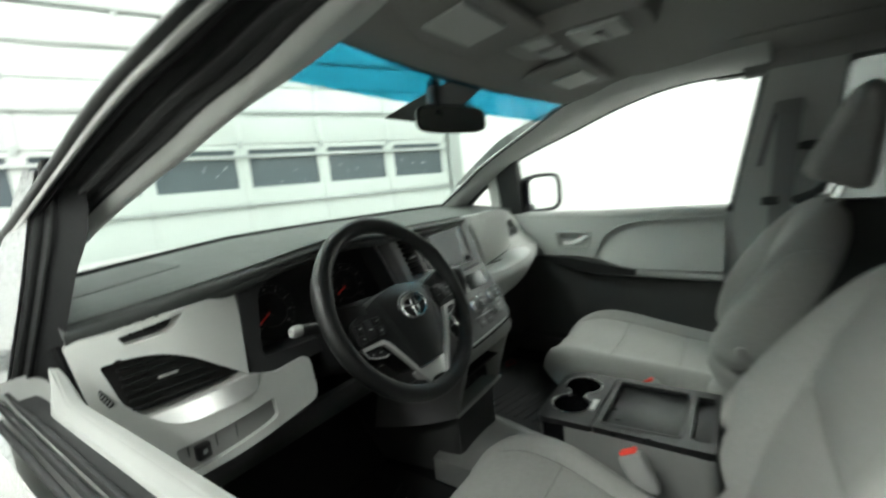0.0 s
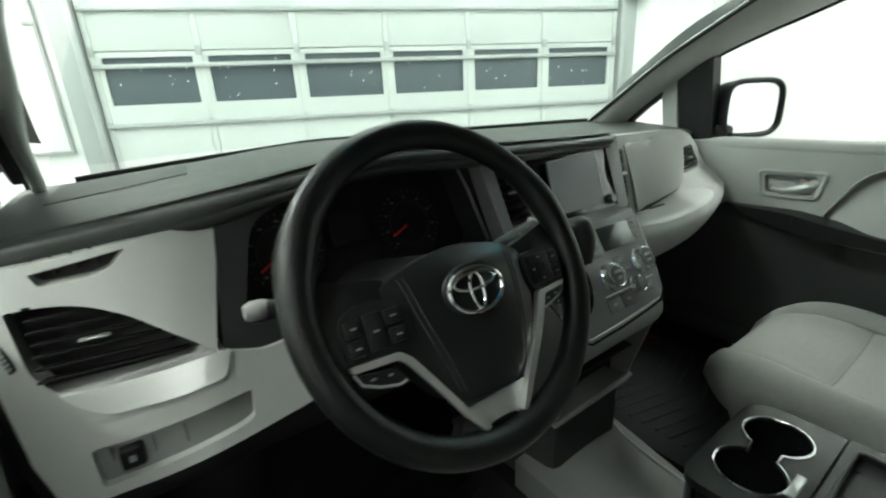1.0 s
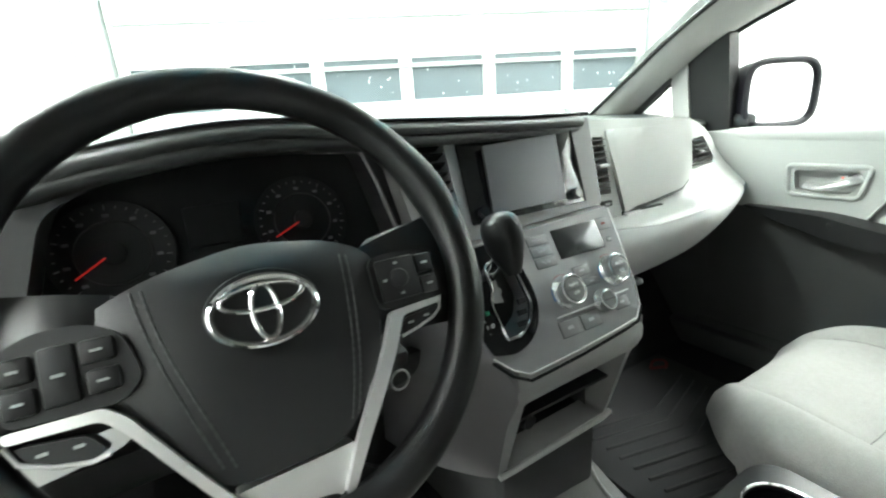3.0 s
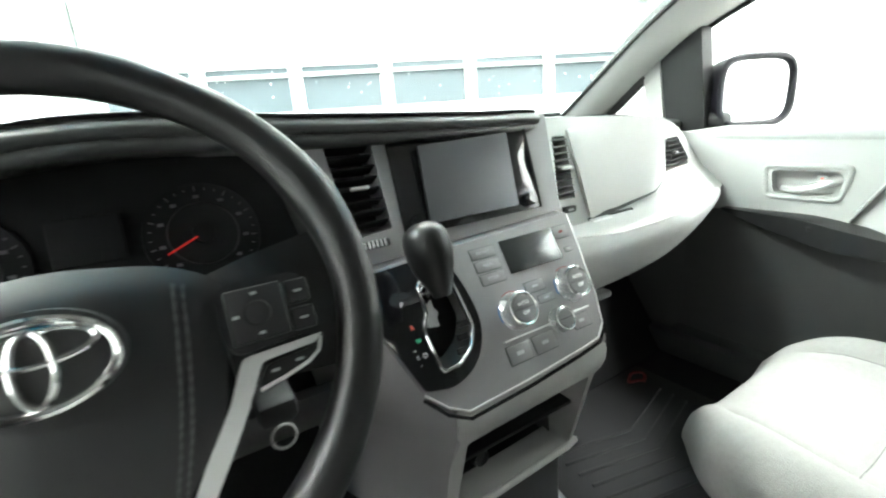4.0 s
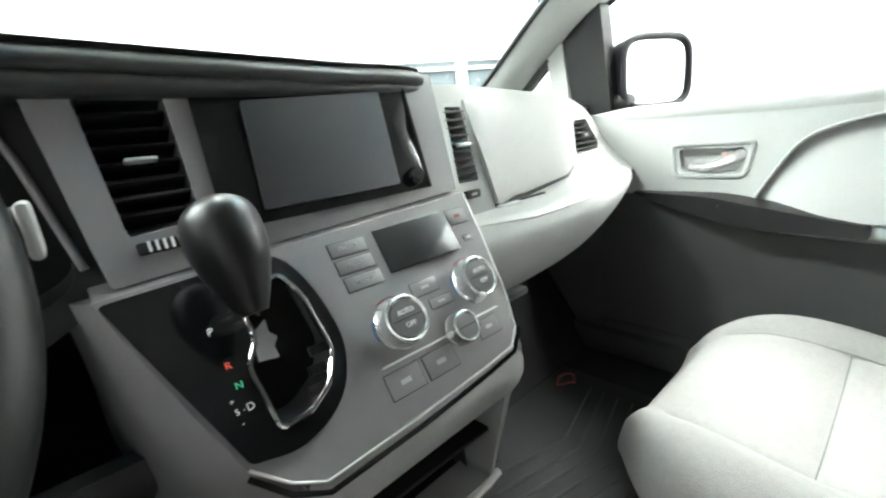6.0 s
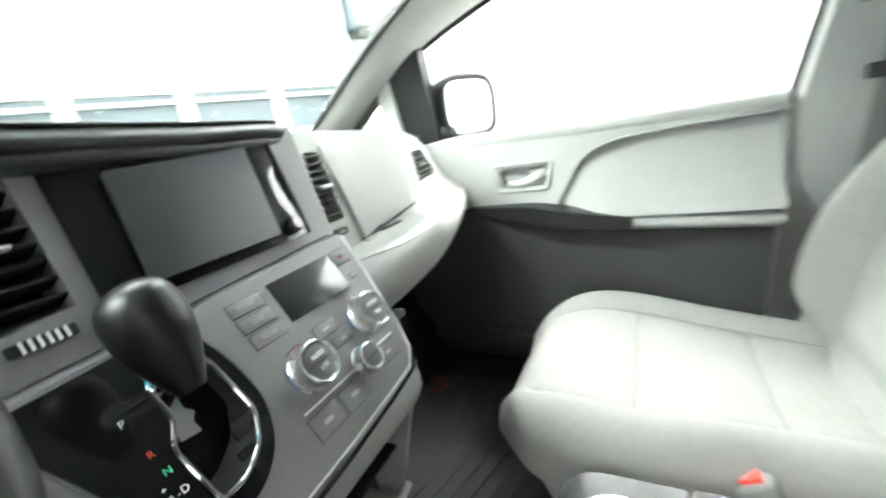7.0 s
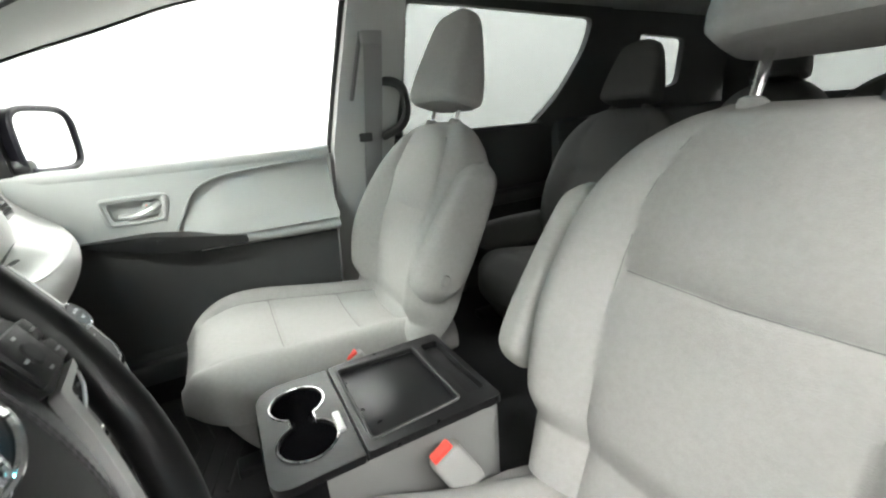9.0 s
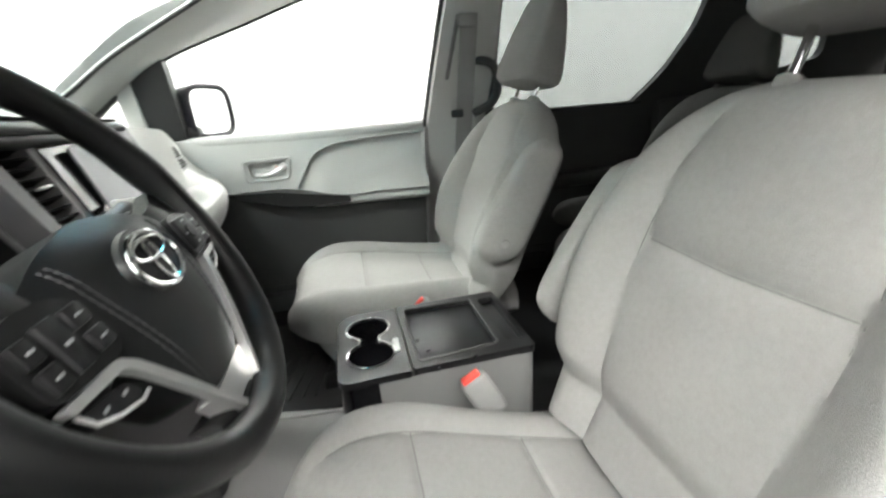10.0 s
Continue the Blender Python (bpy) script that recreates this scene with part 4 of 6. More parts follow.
        def arm(u, v):
            if arm_down:
                w, k = along(v, [0, 0.12, 0.3, 0.8, 0.95, 1], [0.026, 0.058, 0.062, 0.056, 0.036, 0.010]), v * 1.12 - 0.10
            else:
                w, k = along(v, [0, 0.04, 0.12, 0.25, 0.5, 0.85, 0.96, 1], [0.018, 0.042, 0.060, 0.066, 0.063, 0.049, 0.030, 0.006]), v
            a, b = super_ring(u, 0.032 * ease(v, [0, 0.1, 0.9, 1], [0.5, 1, 0.9, 0.3]), w, 0.6)
            return p0 + span * k + Vector((a, 0, 0)) + across * b
        ar = part("armrest", surf(arm, 40, 36, True, True), cloth, st, "folding padded armrest")
        part("pivot_cap", lathe([(0, 0.004), (0.011, 0.004), (0.014, 0.0), (0.014, -0.02)], axes(Vector((0, 1, 0)), Vector((0, 0, 1)), Vector((inboard * side, 0, 0)), p0 + Vector((inboard * side * 0.033, 0, 0)) + span * (0.03 if arm_down else 0.175)), 20), cloth2, ar, "round pivot cap")
    return st


LEAN0 = radians(19.5)
seat(0.434, -0.495, 0.697, LEAN0 + 0.012, FABRIC, FABRIC2, "light grey cloth passenger seat with folded-up armrest", "front seats", -1, 1.6, headup=0.045, dip=0.04, crease=0.25, fore=0.022, bolster=0.080, dish=0.030)
seat(-0.405, -0.505, 0.660, LEAN0, FABRIC, FABRIC2, "light grey cloth driver seat with folded-up armrest", "front seats", 1, 1.6, headup=0.072, dip=0.09, bolster=0.062, arm_at=(-0.02, -0.012, 0.016), length=0.52, dish=0.010)
seat(0.41, -1.20, 0.64, radians(20), SHADECLOTH, SHADECLOTH, "grey cloth second-row captain seat with lowered armrests", "second-row seats", -1, 0.6, 0.020, 0.95, True, (1, -1), 0.665, head_k=0.86, arm_z=0.70, length=0.38)
seat(-0.41, -1.20, 0.64, radians(20), SHADECLOTH, SHADECLOTH, "grey cloth second-row captain seat with lowered armrests", "second-row seats", 1, 0.6, 0.020, 0.95, True, (1, -1), 0.665, head_k=0.86, arm_z=0.70, length=0.38)
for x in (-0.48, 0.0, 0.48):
    seat(x, -2.30, 0.80, radians(18), SHADECLOTH, SHADECLOTH, "grey cloth third-row bench section", "third-row seats", 1, 0.4, 0.01, 0.88, True, (), 0.74)


# seat belt buckles between seat and console
def buckle(x, y, z, lean):
    b = thing("belt_buckle", (x, y, z - 0.14), "grey seat belt buckle with a red release button", "seat belt", "belt buckles")
    m = Euler((radians(-28), radians(lean), 0)).to_matrix()
    up = m @ Vector((0, 0, 1))
    part("case", rbox((x, y, z - 0.022), (0.030, 0.052, 0.085), 0.009, m, 3), BELT, b)
    part("button", rbox(Vector((x, y, z - 0.02)) + up * 0.042 + m @ Vector((0, 0.002, 0)), (0.019, 0.036, 0.010), 0.003, m), REDBTN, b, "red press button")
    part("stalk", tube([(x, y - 0.01, z - 0.05), (x, y - 0.04, z - 0.14)], 0.013, 8), DARK, b)


buckle(0.214, -0.300, 0.640, -6)
buckle(-0.185, -0.330, 0.665, 8)


# ---- centre console ----
con = thing("centre_console", (0.01, -0.27, 0.42), "grey floor console with two cup holders and a tray lid", "console")
CT = 0.679


def con_side(u, v):
    a, b = super_ring(u, 0.128 + 0.006 * v, 0.195, 0.22)
    return Vector((0.012 + a, -0.272 + b, 0.43 + v * (CT - 0.012 - 0.43)))


part("body", surf(con_side, 64, 6, True), CONSOLE, con, "mid grey plastic console body")
part("front_face", surf(lambda u, v: Vector((0.012 + 0.136 * math.copysign(abs(math.sin(math.pi * (u - 0.5))) ** 0.45, u - 0.5), -0.150 + 0.078 * math.cos(math.pi * (u - 0.5)) ** 0.45, 0.43 + v * (CT - 0.012 - 0.43))), 32, 4), GLOSS, con, "glossy dark front of the console")
c1, c2, cr = (0.068, -0.143), (-0.040, -0.143), 0.0475
arc1 = [(c1[0] + cr * math.cos(t), c1[1] + cr * math.sin(t)) for t in np.linspace(math.pi - 0.45, -math.pi + 0.45, 26)]
arc2 = [(c2[0] + cr * math.cos(t), c2[1] + cr * math.sin(t)) for t in np.linspace(-0.45, -2 * math.pi + 0.45, 26)]
cuphole = [tuple(map(float, p)) for p in arc1 + arc2]
rim = fillet([(-0.125, -0.075), (0.150, -0.075), (0.147, -0.213), (-0.122, -0.213)], [0.045, 0.045, 0.004, 0.004], 6)
part("cup_panel", panel(rim, [cuphole], lambda x, y: Vector((x, y, CT - 0.006 * max(0, (y + 0.13) / 0.05) ** 2)), (0, 0, -0.014), 0.02), TRAYM, con, "charcoal cup holder panel")
part("cup_rim", tube([Vector((x, y, CT + 0.0012)) for x, y in cuphole], 0.0020, 6, True), CHROME, con, "bright metal edge of the cup holders")
for c in (c1, c2):
    part("cup_well", lathe([(0.046, 0), (0.044, -0.07), (0.04, -0.078), (0, -0.078)], Matrix.Translation((c[0], c[1], CT - 0.004)), 32), GLOSS, con, "glossy black cup well")
part("silver_tab", rbox((-0.026, -0.196, CT + 0.002), (0.052, 0.012, 0.006), 0.002), SILVER, con, "small silver latch tab")
lid = part("tray_lid", panel(fillet([(0.147, -0.217), (-0.122, -0.217), (-0.120, -0.46), (0.146, -0.46)], 0.008, 3), [fillet([(0.122, -0.232), (-0.098, -0.232), (-0.088, -0.392), (0.118, -0.392)], 0.012, 4), fillet([(0.115, -0.412), (-0.085, -0.412), (-0.085, -0.448), (0.115, -0.448)], 0.008, 3)], lambda x, y: Vector((x, y, CT + 0.002)), (0, 0, -0.016), 0.03), TRAYM, con, "charcoal storage lid")
part("tray_floor", rbox((0.013, -0.312, CT - 0.012), (0.23, 0.17, 0.008), 0.002), TRAYM, lid, "dark tray mat")
part("slot_floor", rbox((0.014, -0.43, CT - 0.020), (0.21, 0.045, 0.008), 0.002), BLACK, lid)
part("tray_bead", tube([Vector((x, y, CT + 0.003)) for x, y in fillet([(0.124, -0.230), (-0.100, -0.230), (-0.090, -0.394), (0.120, -0.394)], 0.012, 4)], 0.003, 6, True), GREYDK, lid, "raised tray edge")


# ---- steering wheel ----
wheel = thing("steering_wheel", (-0.443, 0.0, 1.05), "black leather steering wheel with silver lower spokes", "steering wheel")
WU, WN = Vector((0, 0.43, 0.903)), Vector((0, -0.903, 0.43))
WM = axes(Vector((1, 0, 0)), WU, WN, Vector((-0.441, 0.006, 1.047)) - WN * 0.012)
RU, RN = Vector((0, 0.4754, 0.8798)), Vector((0, -0.8798, 0.4754))
RM = axes(Vector((1, 0, 0)), RU, RN, Vector((-0.440, 0.0325, 1.0475)))   # the rim stands a little deeper and flatter than the hub


def wp(a, b, c=0.0):
    return WM @ Vector((a, b, c))


RR = 0.1706


def rp(deg, c=0.0, r=RR):
    """A place on the rim's circle."""
    return RM @ Vector((r * math.cos(radians(deg)), r * math.sin(radians(deg)), c))


GRIP = [0.0160 + 0.0022 * sum(math.exp(-((k * 3.75 - d) / 11.0) ** 2) for d in (22, 158)) for k in range(96)]
part("rim", tube([rp(3.75 * k) for k in range(96)], GRIP, 18, True), LEATHER, wheel, "black leather-wrapped rim")


def dome(h, cx=0.0, cy=-0.02, rad=0.12):
    return lambda a, b: wp(a, b, h - 0.022 * (((a - cx) / rad) ** 2 + ((b - cy) / rad) ** 2) - 11.0 * max(0, b - 0.012) ** 2)


def padf2(h):
    """The gentler curve of the switch pads and spokes."""
    return lambda a, b: wp(a, b, h - 0.006 * (a / 0.12) ** 2 - 0.010 * ((b + 0.02) / 0.12) ** 2)


def arm_face(a, b):
    """The face of the silver arms: on the airbag's dome, or on the switch pads where those stand higher."""
    p, q = dome(0.0145)(a, b), padf2(0.0092)(a, b)
    return p if (p - q).dot(WN) > 0 else q


hub_o = fillet([(-0.106, 0.020), (-0.067, 0.038), (-0.002, 0.052), (0.06, 0.042), (0.092, 0.022), (0.080, -0.03), (0.072, -0.06), (0.034, -0.108), (-0.045, -0.108), (-0.07, -0.076), (-0.092, -0.04), (-0.098, -0.01)], 0.02, 5)
part("airbag_cover", panel(hub_o, [], dome(0.010), WN * -0.045, 0.012), HUBMAT, wheel, "black grained airbag cover")
for row in ([(-0.074, 0.031), (-0.067, -0.009), (-0.055, -0.055), (-0.044, -0.093)], [(-0.068, 0.031), (-0.061, -0.009), (-0.048, -0.055), (-0.037, -0.095)], [(0.067, 0.026), (0.062, -0.02), (0.055, -0.06), (0.046, -0.092)], [(0.062, 0.028), (0.057, -0.02), (0.050, -0.06), (0.041, -0.094)]):
    pts = curve([(a, b, 0) for a, b in row], 14)
    part("stitching", tube([dome(0.0103)(p.x, p.y) for p in pts], [0.0011 if k % 2 else 0.0003 for k in range(len(pts))], 6), DARK, wheel)
for s, pts in ((-1, [(-0.143, 0.008), (-0.124, 0.019), (-0.095, 0.017), (-0.080, 0.006), (-0.073, -0.022), (-0.086, -0.034), (-0.142, -0.031)]), (1, [(0.081, 0.017), (0.096, 0.0195), (0.132, 0.0185), (0.138, 0.004), (0.137, -0.0225), (0.086, -0.0255), (0.080, -0.016)])):
    pad = part("switch_pad", panel(fillet(pts, 0.010, 4), [], padf2(0.007), WN * -0.02, 0.015), BLACK, wheel, "black switch pad")
    cx = sum(p[0] for p in pts) / len(pts)
    keys = ((-0.025, -0.001, 0.015, 0.015), (-0.025, -0.019, 0.015, 0.015), (-0.006, -0.009, 0.017, 0.034), (0.013, 0.0, 0.017, 0.014), (0.014, -0.018, 0.016, 0.014)) if s < 0 else ((-0.005, -0.003, 0.034, 0.034), (0.0215, 0.005, 0.015, 0.016), (0.0215, -0.013, 0.015, 0.015))
    for a, b, w, h in keys:
        k = part("key", rbox(padf2(0.008)(cx + a, b), (w, h, 0.006), 0.002, WM.to_3x3()), BLACK, pad)
        part("symbol", rbox(padf2(0.0115)(cx + a, b), (min(w, 0.018) * 0.35, min(h, 0.018) * 0.10, 0.001), 0.0, WM.to_3x3()), GREYINK, k)
        if w > 0.03:   # four-way key: a round middle and a mark on each side
            part("key_middle", lathe([(0, 0.0016), (0.0070, 0.0014), (0.0082, 0.0)], axes(Vector((1, 0, 0)), WU, WN, padf2(0.0112)(cx + a, b)), 24), BLACK, k)
            for da, db in ((0.0125, 0), (-0.0125, 0), (0, 0.0125), (0, -0.0125)):
                part("symbol", rbox(padf2(0.0115)(cx + a + da, b + db), (0.0034, 0.0018, 0.001), 0.0, WM.to_3x3()), GREYINK, k)
sl = fillet([(-0.142, -0.0325), (-0.096, -0.0335), (-0.085, -0.043), (-0.045, -0.106), (-0.020, -0.138), (-0.027, -0.141), (-0.0495, -0.1105), (-0.0885, -0.0505), (-0.098, -0.0405), (-0.141, -0.0385)], 0.004, 3)
part("silver_spoke", panel(sl, [], arm_face, WN * -0.008, 0.012), SILVER, wheel, "satin silver spoke trim")
sr = fillet([(0.1375, -0.0255), (0.088, -0.0272), (0.076, -0.052), (0.060, -0.076), (0.040, -0.108), (0.024, -0.140), (0.030, -0.142), (0.050, -0.110), (0.071, -0.079), (0.085, -0.057), (0.098, -0.0325), (0.131, -0.0305)], [0.001, 0.004, 0, 0, 0, 0.002, 0.002, 0, 0, 0, 0.003, 0.001], 3)
part("silver_spoke", panel(sr, [], arm_face, WN * -0.008, 0.012), SILVER, wheel, "satin silver spoke trim")
part("silver_plate", panel(fillet([(-0.042, -0.112), (0.040, -0.110), (0.024, -0.142), (-0.022, -0.144)], 0.003, 3), [], lambda a, b: wp(a, b, -0.0055 + 0.12 * (b + 0.11)), WN * -0.02, 0.02), SILVER, wheel, "satin silver lower plate")
for s, pts in ((-1, [(-0.138, -0.041), (-0.105, -0.046), (-0.097, -0.057), (-0.104, -0.060), (-0.130, -0.054)]), (1, [(0.132, -0.0325), (0.1005, -0.035), (0.093, -0.0475), (0.110, -0.0445), (0.125, -0.0405)])):
    part("lower_keys", panel(fillet(pts, 0.004, 3), [], padf2(0.004 if s > 0 else 0.008), WN * -0.015, 0.02), BLACK, wheel, "small black phone and cruise keys")
    for q in (0.3, 0.7):
        a, b2 = pts[0][0] * (1 - q) + pts[2][0] * q, (pts[0][1] + pts[-1][1]) / 2 * (1 - q) + (pts[1][1] + pts[2][1]) / 2 * q
        part("key_mark", rbox(padf2(0.0045 if s > 0 else 0.0085)(a, b2), (0.005, 0.0018, 0.001), 0, WM.to_3x3()), GREYINK, wheel)


def spoke(a, b, d0, d1, c=-0.006, sag=0.0):
    """A black arm from the hub's edge, a to b, out to the rim between two angles."""
    def f(u, v):
        p = wp(a[0] + (b[0] - a[0]) * v, a[1] + (b[1] - a[1]) * v, c)
        q = rp(d0 + (d1 - d0) * v, -0.002, RR - 0.004)
        t = u * u * (3 - 2 * u)
        return p.lerp(q, u) + WN * (0.010 * math.sin(math.pi * u) * (1 - t) - sag * math.sin(math.pi * u)) - WN * 0.008 * (2 * v - 1) ** 2
    return thick(surf(f, 14, 12), WN * -0.018)


part("spoke", spoke((-0.085, 0.034), (-0.088, -0.046), 166, 203), LEATHER, wheel, "black side spoke")
part("spoke", spoke((0.078, 0.030), (0.084, -0.044), 14, -22), LEATHER, wheel, "black side spoke")
part("spoke", spoke((-0.040, -0.128), (0.036, -0.128), 249, 291, -0.020), LEATHER, wheel, "black lower spoke")
part("pod_edge", tube([padf2(0.009)(a, b) for a, b in ((-0.141, -0.039), (-0.136, -0.050), (-0.122, -0.057), (-0.104, -0.0615), (-0.096, -0.060))], 0.0014, 8), SILVER, wheel, "bright edge of the key pod")
part("pod_edge", tube([padf2(0.005)(a, b) for a, b in ((0.1365, -0.0275), (0.1335, -0.036), (0.1255, -0.0412), (0.110, -0.0455), (0.094, -0.0485))], 0.0013, 8), SILVER, wheel, "bright edge of the key pod")
# plain oval badge
badge = part("badge", lathe([(0.0, 0.001), (0.036, 0.001), (0.0375, -0.004)], axes(Vector((1, 0, 0)), WU * 0.72, WN, wp(0, 0, 0.012)), 40), HUBMAT, wheel)


def oval(a, b, c, rx, ry, r, n=48):
    return tube([wp(a + rx * math.cos(2 * math.pi * k / n), b + ry * math.sin(2 * math.pi * k / n), c) for k in range(n)], r, 8, True)


part("badge_ring", oval(0, -0.002, 0.015, 0.0335, 0.0225, 0.0026), CHROME, badge, "chrome oval badge ring")
part("badge_ring", oval(0, 0.007, 0.0155, 0.026, 0.0085, 0.0019), CHROME, badge, "chrome oval badge ring")
part("badge_ring", oval(0, -0.003, 0.0155, 0.0080, 0.0185, 0.0020), CHROME, badge, "chrome oval badge ring")

column = thing("steering_column", (-0.443, 0.12, 0.99), "dark steering column cover with two control stalks", "steering column")
part("cover", tube([(-0.443, 0.035, 1.02), (-0.443, 0.10, 0.995), (-0.443, 0.22, 0.95), (-0.443, 0.34, 0.91)], [0.05, 0.062, 0.07, 0.07], 24), SEAL, column)
lst = part("stalk", tube(curve([(-0.48, 0.07, 1.025), (-0.56, 0.085, 1.038), (-0.625, 0.095, 1.048)]), [0.007] * 8 + [0.010] * 9, 12), BLACK, column, "black turn signal stalk")
part("stalk_knob", lathe([(0, 0.010), (0.007, 0.009), (0.010, 0.003), (0.010, -0.008), (0.007, -0.014)], axes(Vector((0, 1, 0)), Vector((0, 0, 1)), Vector((-1, 0, 0)), (-0.635, 0.096, 1.05)), 20), MIDGREY, lst, "round grey stalk end")
rst = part("stalk", tube(curve([(-0.40, 0.07, 1.03), (-0.33, 0.09, 1.045), (-0.254, 0.099, 1.055)]), [0.008] * 8 + [0.0125] * 9, 12), BLACK, column, "black wiper stalk")
part("stalk_ring", rbox((-0.253, 0.099, 1.055), (0.006, 0.028, 0.028), 0.004), MIDGREY, rst, "bright grey ring at the stalk end")
part("stalk_mark", rbox((-0.290, 0.0845, 1.058), (0.018, 0.001, 0.002), 0), GREYINK, rst)
keyring = part("ignition_key", rbox((-0.335, 0.07, 0.945), (0.03, 0.05, 0.02), 0.006), BLACK, column, "black key in the ignition")
part("key_ring", tube([Vector((-0.335 + 0.009 * math.cos(t), 0.040, 0.930 + 0.010 * math.sin(t))) for t in [2 * math.pi * k / 20 for k in range(20)]], 0.0012, 6, True), MIDGREY, keyring)


# ---- dashboard ----
dash = thing("dashboard", (0, 0.3, 0.9), "two-tone dashboard, dark padded top over light grey panels", "dashboard")
LX = [-0.90, -0.75, -0.62, -0.43, -0.25, 0.0, 0.125, 0.150, 0.20, 0.40, 0.88]
LY = [0.335, 0.285, 0.240, 0.205, 0.205, 0.220, 0.232, 0.268, 0.300, 0.325, 0.43]
LZ = [1.100, 1.122, 1.144, 1.172, 1.166, 1.159, 1.157, 1.150, 1.145, 1.140, 1.12]


def padf(u, v):
    x = max(-0.868, -0.90 + 1.78 * u)
    yl, zl = along(x, LX, LY, LZ)
    yb = ws_base(x) + 0.02
    fat = 0.012 * min(1, max(0, (-x - 0.55) / 0.15))
    zb = 1.158 - 0.030 * min(1, max(0, (-x - 0.30) / 0.5))
    pr = [(yb, zb), (yb * 0.66 + yl * 0.34, zb * 0.5 + zl * 0.5 + 0.010), (yl + 0.05, zl + 0.006), (yl + 0.014, zl), (yl, zl - 0.009), (yl + 0.012, zl - 0.020 - fat), (yl + 0.06, zl - 0.024 - fat)]
    k = v * (len(pr) - 1)
    i = min(int(k), len(pr) - 2)
    t = k - i
    p0, p1, p2, p3 = pr[max(0, i - 1)], pr[i], pr[i + 1], pr[min(len(pr) - 1, i + 2)]
    q = [0.5 * (2 * b + (c - a) * t + (2 * a - 5 * b + 4 * c - d) * t * t + (3 * b - a - 3 * c + d) * t ** 3) for a, b, c, d in zip(p0, p1, p2, p3)]
    return Vector((x, q[0], q[1]))


part("top_pad", thick(surf(padf, 120, 36), (0, 0.004, -0.012)), PAD, dash, "dark grey soft dash top")
part("defrost_grille", thick(surf(lambda u, v: padf(0.048 + (0.120 - 0.02 * v) * u, 0.055 + 0.19 * v) + Vector((0, 0, 0.0015)), 24, 3), (0, 0, -0.004)), DARK, dash, "dark defroster grille")
part("glass_border", tube([Vector((x, ws_base(x) + 0.004, padf((x + 0.90) / 1.78, 0.0).z + 0.006)) for x in [-0.80 + 1.56 * k / 40 for k in range(41)]], 0.006, 8), SEAL, dash, "black border at the foot of the windshield")


def fL(x, z):
    return Vector((x, 0.20 + 0.45 * (z - 0.966) + 1.56 * max(0, -(x + 0.66)) ** 2, z))


FWD = Vector((0, 1, 0))
left_o = fillet([(-0.873, 1.077), (-0.855, 1.0855), (-0.82, 1.0885), (-0.73, 1.101), (-0.632, 1.112), (-0.667, 0.972), (-0.645, 0.964), (-0.62, 0.957), (-0.545, 0.962), (-0.560, 0.886), (-0.645, 0.876), (-0.775, 0.861), (-0.829, 0.851), (-0.849, 0.896), (-0.862, 0.96), (-0.868, 1.005), (-0.871, 1.046)], [0.006, 0.004, 0, 0, 0.004, 0.004, 0.004, 0.01, 0.02, 0.02, 0.02, 0, 0.015, 0, 0, 0, 0], 4)
slot = fillet([(-0.816, 1.079), (-0.727, 1.095), (-0.746, 1.0755), (-0.762, 1.0705), (-0.809, 1.066)], 0.003, 3)
vent_o = fillet([(-0.845, 1.0435), (-0.806, 1.047), (-0.777, 1.044), (-0.741, 1.029), (-0.665, 0.970), (-0.814, 0.961), (-0.834, 0.983)], [0.006, 0.03, 0.03, 0.03, 0.002, 0.01, 0.012], 4)
pocket = fillet([(-0.799, 0.904), (-0.642, 0.921), (-0.646, 0.892), (-0.662, 0.887), (-0.775, 0.871), (-0.795, 0.868)], 0.005, 3)
lp = part("left_panel", panel(left_o, [slot, vent_o, pocket], fL, FWD * 0.035, 0.02), LIGHT, dash, "light grey driver side panel")
part("vent_back", panel([(-0.875, 1.06), (-0.66, 1.06), (-0.655, 0.95), (-0.87, 0.945)], [], lambda x, z: fL(x, z) + FWD * 0.05, FWD * 0.01, 0.04), BLACK, lp)
for k in range(7):
    z = 0.974 + 0.0115 * k
    xa = -0.826
    xb = -0.692 - 0.012 * k
    part("louvre", rbox(((xa + xb) / 2, fL((xa + xb) / 2, z).y + 0.022, z), (xb - xa, 0.026, 0.0035), 0.001, Euler((radians(-18), 0, radians(-8))).to_matrix()), SEAL, lp, "black air vent louvre" if k == 0 else "")
part("vent_tab", rbox((-0.773, fL(-0.773, 1.01).y + 0.004, 1.01), (0.028, 0.006, 0.0034), 0.0015, Euler((0, 0, radians(-8))).to_matrix()), SILVER, lp, "silver vent tab")
part("slot_back", panel([(-0.84, 1.095), (-0.73, 1.108), (-0.73, 1.06), (-0.84, 1.055)], [], lambda x, z: fL(x, z) + FWD * 0.025, FWD * 0.008, 0.04), BLACK, lp)
for k in range(4):
    x = -0.812 + 0.018 * k
    part("slot_rib", rbox((x, fL(x, 1.08).y + 0.020, 1.08 + 0.003 * k), (0.003, 0.010, 0.022), 0.001), BLACK, lp)
part("silver_strip", panel(fillet([(-0.8135, 0.960), (-0.74, 0.966), (-0.672, 0.9705), (-0.653, 0.968), (-0.664, 0.944), (-0.705, 0.939), (-0.774, 0.9365), (-0.797, 0.946)], [0.002, 0, 0.003, 0.003, 0.006, 0, 0.01, 0.01], 4), [], lambda x, z: fL(x, z) - FWD * (0.003 + 0.06 * max(0, 0.965 - z)), FWD * 0.012, 0.015), SILVER, lp, "bright satin silver strip under the vent")
